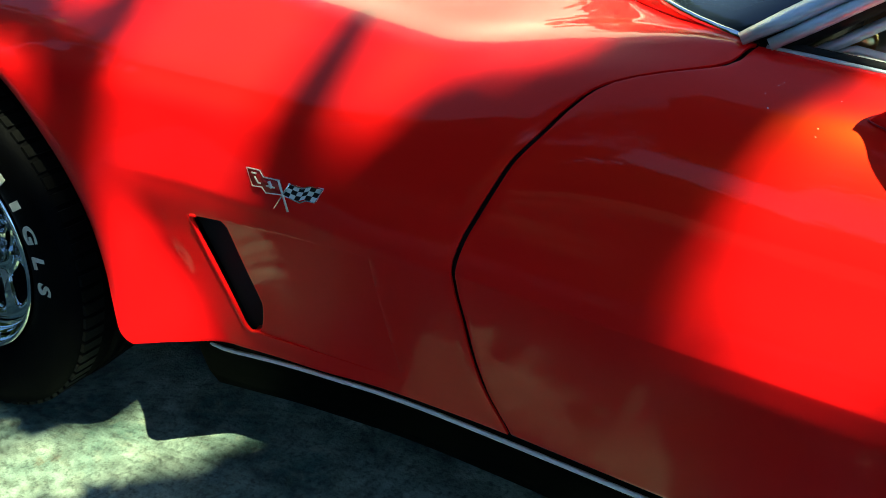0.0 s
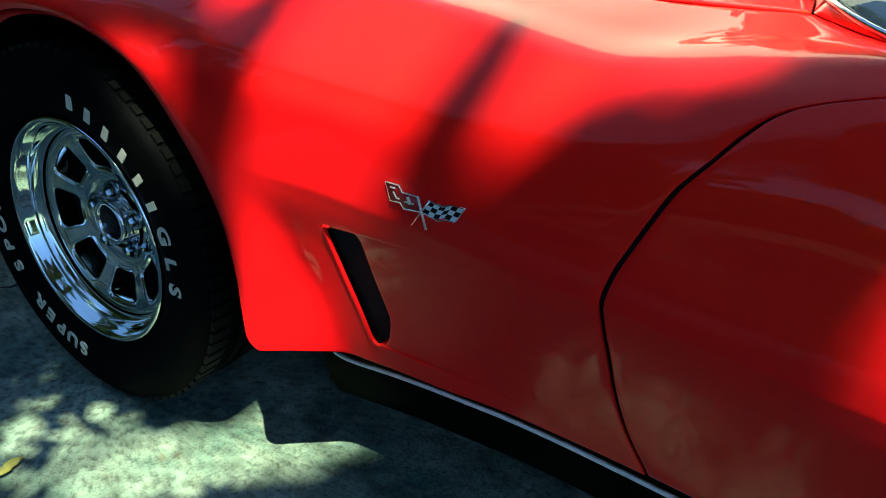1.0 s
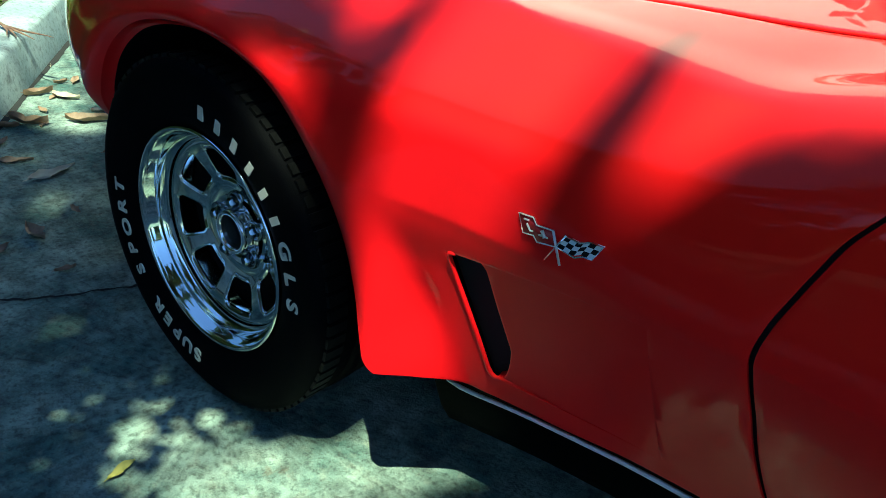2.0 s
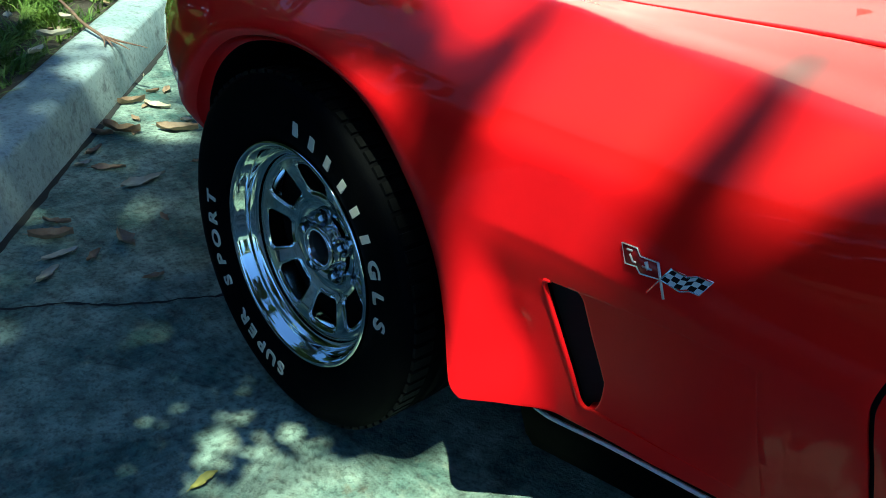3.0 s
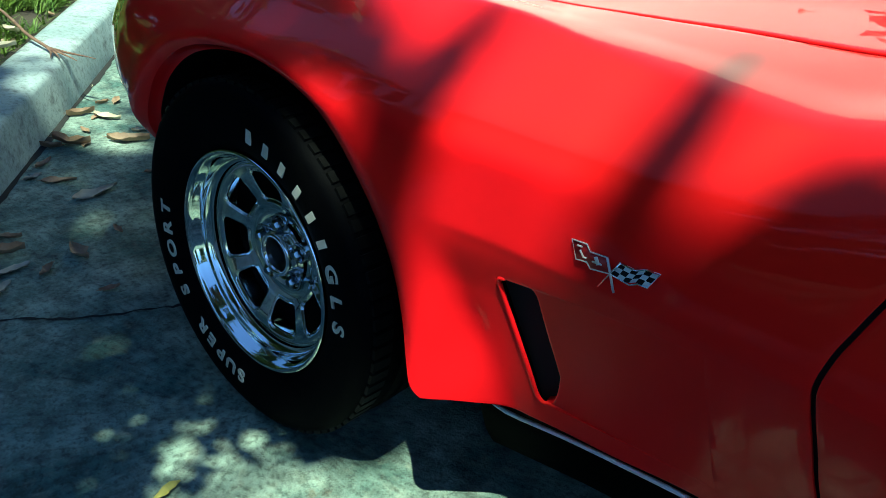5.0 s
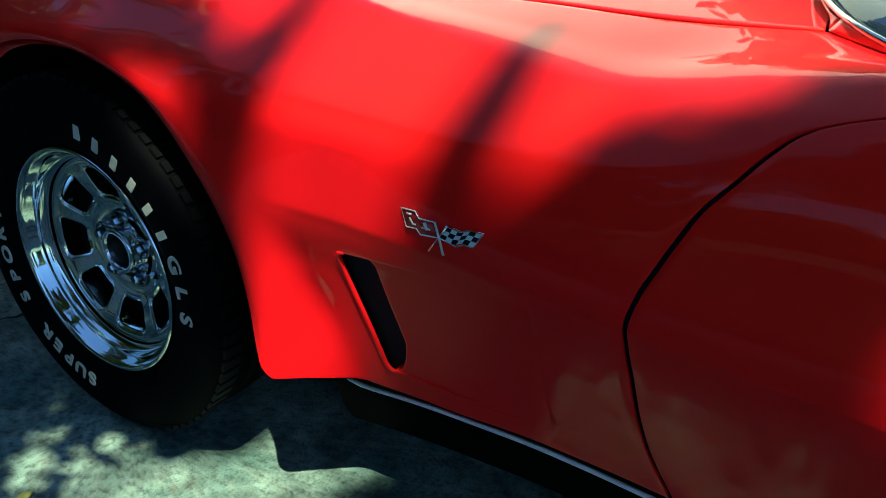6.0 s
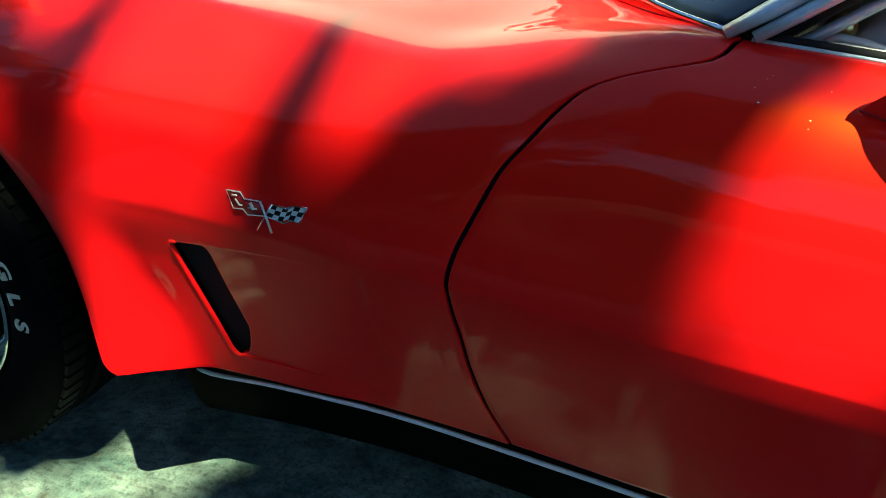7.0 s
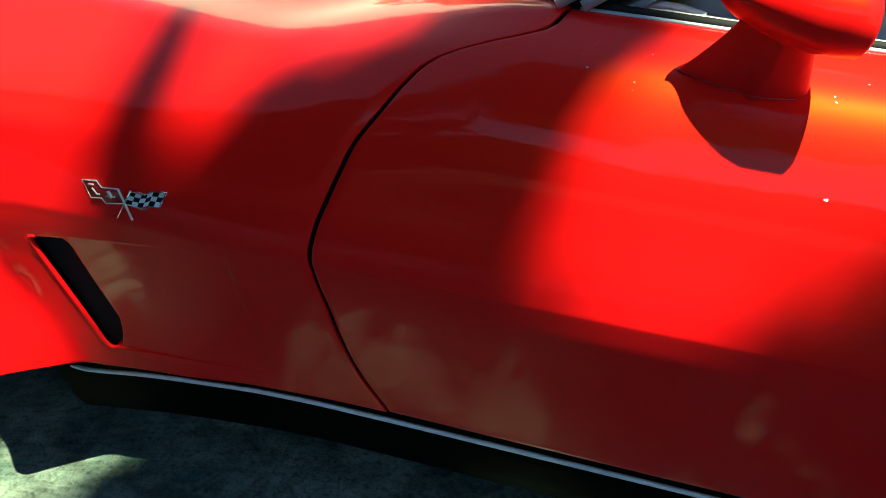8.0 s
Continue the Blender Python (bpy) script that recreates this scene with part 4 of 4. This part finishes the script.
# Unseen trees ranged for the paint's reflections; the last screens the slope from the cowl
for i, (x, y, h) in enumerate([(-17, -8, 5.5), (-14.5, -11.5, 6.5), (-10, -12, 5.5), (-5.5, -4.2, 5.6), (-7.6, -1.6, 6.6), (-4.4, -7.4, 4.4), (-6.5, -16, 4.0), (-2.2, -15.5, 3.6), (0.0, -17, 2.4), (2.5, -17, 2.2), (5, -17, 2.6), (8, -17, 2.2), (11, -16, 2.8), (15, -14, 3.4), (21, -9, 6), (-13, 1.5, 6.5), (-15, -3, 7), (-12.5, 6, 6), (-12, -19, 6), (0.7, 8.6, 4.8)]):
    far_tree(x, y, h, 20 + i)


# ---- crossed-flag badge on the fender ----
def on_fender(x, z, out):
    return skin(x, z - 0.003) + Vector((0, -out, 0))


def plate(points, out0, out1, bm=None):
    bm = bm or bmesh.new()
    lo = [bm.verts.new(on_fender(x, z, out0)) for x, z in points]
    hi = [bm.verts.new(on_fender(x, z, out1)) for x, z in points]
    bm.faces.new(hi)
    bm.faces.new(lo[::-1])
    for i in range(len(points)):
        j = (i + 1) % len(points)
        bm.faces.new((lo[i], lo[j], hi[j], hi[i]))
    bmesh.ops.recalc_face_normals(bm, faces=bm.faces)
    return bm


def edging(points, r, closed=True, bm=None):
    pts = [on_fender(x, z, 0.0035) for x, z in points]
    return tube(pts + (pts[:2] if closed else []), r, 6, bm)


LEFT_FLAG = [(.6709, .6496), (.6918, .651), (.6979, .6436), (.7219, .6456), (.7300, .6287), (.7021, .624), (.6956, .6299), (.6804, .6279)]
RIGHT_FLAG = [(.7390, .6459), (.7613, .6458), (.7724, .6517), (.7915, .6537), (.7803, .6332), (.7674, .6323), (.757, .6265), (.7298, .6284)]
badge = part("badge", plate(LEFT_FLAG, 0.0, 0.0022), EMRED, car, "small badge of two crossed flags with silver edging")
part("flag_pole", edging([(.7219, .6456), (.7383, .6087)], 0.0016, False), BADGE_SILVER, badge)
part("flag_pole", edging([(.7405, .6470), (.716, .6076)], 0.0012, False), CHROME, badge)
part("flag_edge", edging(LEFT_FLAG, 0.0009), BADGE_SILVER, badge)
for mark, r in (([(.684, .641), (.690, .634), (.694, .6345)], 0.0012), ([(.7065, .6405), (.7115, .6325)], 0.0022), ([(.703, .6335), (.716, .6345)], 0.0012), ([(.679, .645), (.6865, .6455)], 0.0012)):
    part("flag_mark", edging(mark, r, False), BADGE_SILVER, badge)
part("flag_edge", edging(RIGHT_FLAG, 0.0011), CHROME, badge)


def flag_cell(u, w):
    top = curve([0, .42, .63, 1], [.6455, .6455, .6513, .6532])(u)
    bot = curve([0, .42, .63, 1], [.6288, .6268, .6325, .6334])(u)
    left, right = .7302 + .0088 * w, .7806 + .0106 * w
    return left + (right - left) * u, bot + (top - bot) * w


for i in range(6):
    for j in range(3):
        c = [flag_cell((i + du) / 6, (j + dw) / 3) for du, dw in ((0, 0), (1, 0), (1, 1), (0, 1))]
        part("check", plate(c, 0.0, 0.0028), WHITE if (i + j) % 2 else CAPBLACK, badge, smooth=False)

# ---- the crack across the paving ----
rnd = random.Random(5)
line = [Vector((-1.0, -0.62, 0)), Vector((-.726, -.367, 0)), Vector((-.639, -.209, 0)), Vector((-.582, -.153, 0)), Vector((-.508, -.021, 0)), Vector((-.449, .101, 0)), Vector((-.36, .3, 0)), Vector((-.2, .7, 0))]
bm = bmesh.new()
left = right = None
for a, b in zip(line, line[1:]):
    n = max(3, int((b - a).length / 0.012))
    for i in range(n):
        p = a.lerp(b, i / n)
        d = (b - a).normalized()
        e = Vector((-d.y, d.x, 0))
        p += e * 0.008 * noise.noise((p.x * 40, p.y * 40, 0)) + e * 0.012 * noise.noise((p.x * 9, p.y * 9, 4))
        w = 0.0022 + 0.0060 * max(0, noise.noise((p.x * 22, p.y * 22, 9)) + 0.25)
        l, r = bm.verts.new(p + e * w + Vector((0, 0, 0.002))), bm.verts.new(p - e * w + Vector((0, 0, 0.002)))
        if left:
            bm.faces.new((left, right, r, l))
        left, right = l, r
part("crack", bm, CRACK, ground, "thin dark jagged crack", smooth=False)


# dirt gathered along the foot of the kerb
dirt = bmesh.new()
inner, outer = [], []
for k in range(420):
    t = -3.0 + 8.0 * k / 419
    w = 0.020 + 0.014 * noise.noise((t * 3, 1, 2)) + 0.010 * noise.noise((t * 14, 4, 2)) + 0.006 * noise.noise((t * 40, 4, 7))
    p = KA + KD * t
    inner.append(dirt.verts.new(p + KN * 0.008 + Vector((0, 0, 0.010))))
    outer.append(dirt.verts.new(p - KN * max(0.004, 0.6 * w) + Vector((0, 0, 0.0012))))
for k in range(419):
    dirt.faces.new((inner[k], inner[k + 1], outer[k + 1], outer[k]))
part("gutter_dirt", facing_up(dirt), CRACK, ground, "dark dirt along the foot of the kerb")

# ---- fallen leaves, twigs and litter ----
def dry_leaf(x, y, z, length, turn, mat, label, curl=0.3, wide=0.32, seed=0):
    torn, twist, skew = 0.55 + 0.45 * noise.noise((seed * 1.7, 2, 5)), 0.9 * noise.noise((seed * 2.3, 7, 1)), 0.35 * noise.noise((seed * 1.3, 4, 9))
    wide = wide * (1.15 + 0.5 * noise.noise((seed * 3.1, 1, 1)))

    def f(u, w):
        rag = 1 + 0.28 * noise.noise((u * 7, seed * 1.9, w * 2)) + 0.16 * noise.noise((u * 17, seed, w * 3))
        if w * skew > 0 and u > torn:
            rag *= 0.62
        half = wide * length * (math.sin(math.pi * min(1, u * 0.96 + 0.02)) ** (0.7 + 0.3 * torn)) * 0.5 * rag
        bow = 0.55 * curl * length * (0.5 - u) ** 2 * 1.2 + 0.35 * length * curl * abs(w) ** 1.5 + 0.06 * length * noise.noise((u * 4, w * 2.5, seed))
        lift = twist * (u - 0.5) * half * w * 2
        return (length * (u - 0.5), half * w + skew * length * (u - 0.5) ** 2, max(bow + lift, -0.0) + 0.002)
    bm = sheet(f, np.linspace(0, 1, 19), (-1, -.7, -.35, 0, .35, .7, 1))
    bm = tube([(-length * 0.5, 0, curl * length * 0.3 + 0.002), (-length * 0.62, 0.01 * length, curl * length * 0.36)], [0.0012, 0.0008], 5, bm)
    ob = tagged(part("fallen_leaf", bm, mat), label, "leaf", "fallen leaves")
    ob.matrix_basis = pose(x, y, z, 0, 0, turn)
    return ob


BROWN, PALE, YELLOW = "curled brown dry leaf lying on the concrete", "pale bleached dry leaf lying on the concrete", "small yellow-green leaf lying on the concrete"
for i, (x, y, ln, turn, mat, lab, curl) in enumerate([
        (-.952, -.099, .11, 62, LEAF, BROWN, .5), (-.853, -.117, .095, 95, LEAFPALE, PALE, .2), (-1.292, .208, .10, 60, LEAF, BROWN, .2), (-1.146, .248, .15, 98, LEAFPALE, PALE, .15),
        (-1.465, .528, .14, 50, LEAF, BROWN, .35), (-1.556, .371, .13, 40, LEAF, BROWN, .5), (-1.715, .581, .11, 30, LEAFPALE, PALE, .3), (-1.797, .522, .10, 80, LEAF, BROWN, .5),
        (-1.442, .228, .08, 120, LEAF, BROWN, .4), (-1.367, .16, .06, 100, LEAFPALE, PALE, .3), (-.616, .016, .05, 80, LEAF, BROWN, .4), (-.289, -.485, .07, 115, LEAFPALE, PALE, .2), (.077, -.238, .06, 100, LEAFGREEN, YELLOW, .2)]):
    dry_leaf(x, y, 0.001, ln, turn, mat, lab, curl, seed=i)
rnd = random.Random(12)
for i in range(34):
    s = rnd.uniform(-0.3, 3.6)
    p = KA + KD * s - KN * abs(rnd.gauss(0.03, 0.16))
    pick = rnd.choice([(LEAF, BROWN), (LEAF, BROWN), (LEAFPALE, PALE)])
    dry_leaf(p.x, p.y, 0.001, rnd.uniform(.04, .10), rnd.uniform(0, 360), *pick, rnd.uniform(.1, .6), seed=40 + i)
for i in range(46):
    s, k = rnd.uniform(0.2, 4.5), rnd.uniform(0.02, 1.6)
    p = verge_at(s, k)
    pick = rnd.choice([LEAF, LEAFPALE, LEAFPALE])
    ob = dry_leaf(p.x, p.y, p.z + 0.012, rnd.uniform(.05, .11), rnd.uniform(0, 360), pick, "dry leaf caught in the grass of the verge", rnd.uniform(.1, .5), seed=90 + i)

# a dry branch lying across the kerb, its end split into strands
def twig_run(points, radii, bm=None):
    fine = [curve([i for i in range(len(points))], [p[k] for p in points]) for k in range(3)]
    us = np.linspace(0, len(points) - 1, 14)
    return tube([Vector((f(u) for f in fine)) + Vector((0, 0, 0.002 * noise.noise((u * 2, points[0][0] * 9, 4)))) for u in us], list(np.interp(us, range(len(radii)), radii)), 8, bm)


branch = tagged(part("fallen_branch", twig_run([(-2.62, 0.575, 0.245), (-2.40, 0.56, 0.225), (-2.185, 0.542, 0.200), (-2.05, 0.545, 0.188)], [0.005, 0.006, 0.0065, 0.006]), BRANCH), "reddish dry branch with a split end lying across the kerb", "branch")
for dx, dy, dz in ((0.16, 0.055, -0.006), (0.19, 0.02, -0.010), (0.13, -0.015, -0.010), (0.22, 0.075, -0.004), (0.10, -0.035, -0.011)):
    part("strand", twig_run([(-2.06, 0.545, 0.188), (-2.05 + dx * 0.5, 0.545 + dy * 0.35, 0.190 + dz * 0.3), (-2.05 + dx, 0.545 + dy, 0.188 + dz)], [0.005, 0.0045, 0.0012]), BRANCH, branch)
for x, y, ln, turn in ((-2.33, 0.53, 0.09, 20), (-2.12, 0.40, 0.12, 75), (-1.95, 0.27, 0.10, 130), (-2.45, 0.35, 0.10, 160)):
    dry_leaf(x, y, 0.19, ln, turn, LEAFPALE, "dry leaf caught in the grass of the verge", 0.4, seed=int(ln * 900))
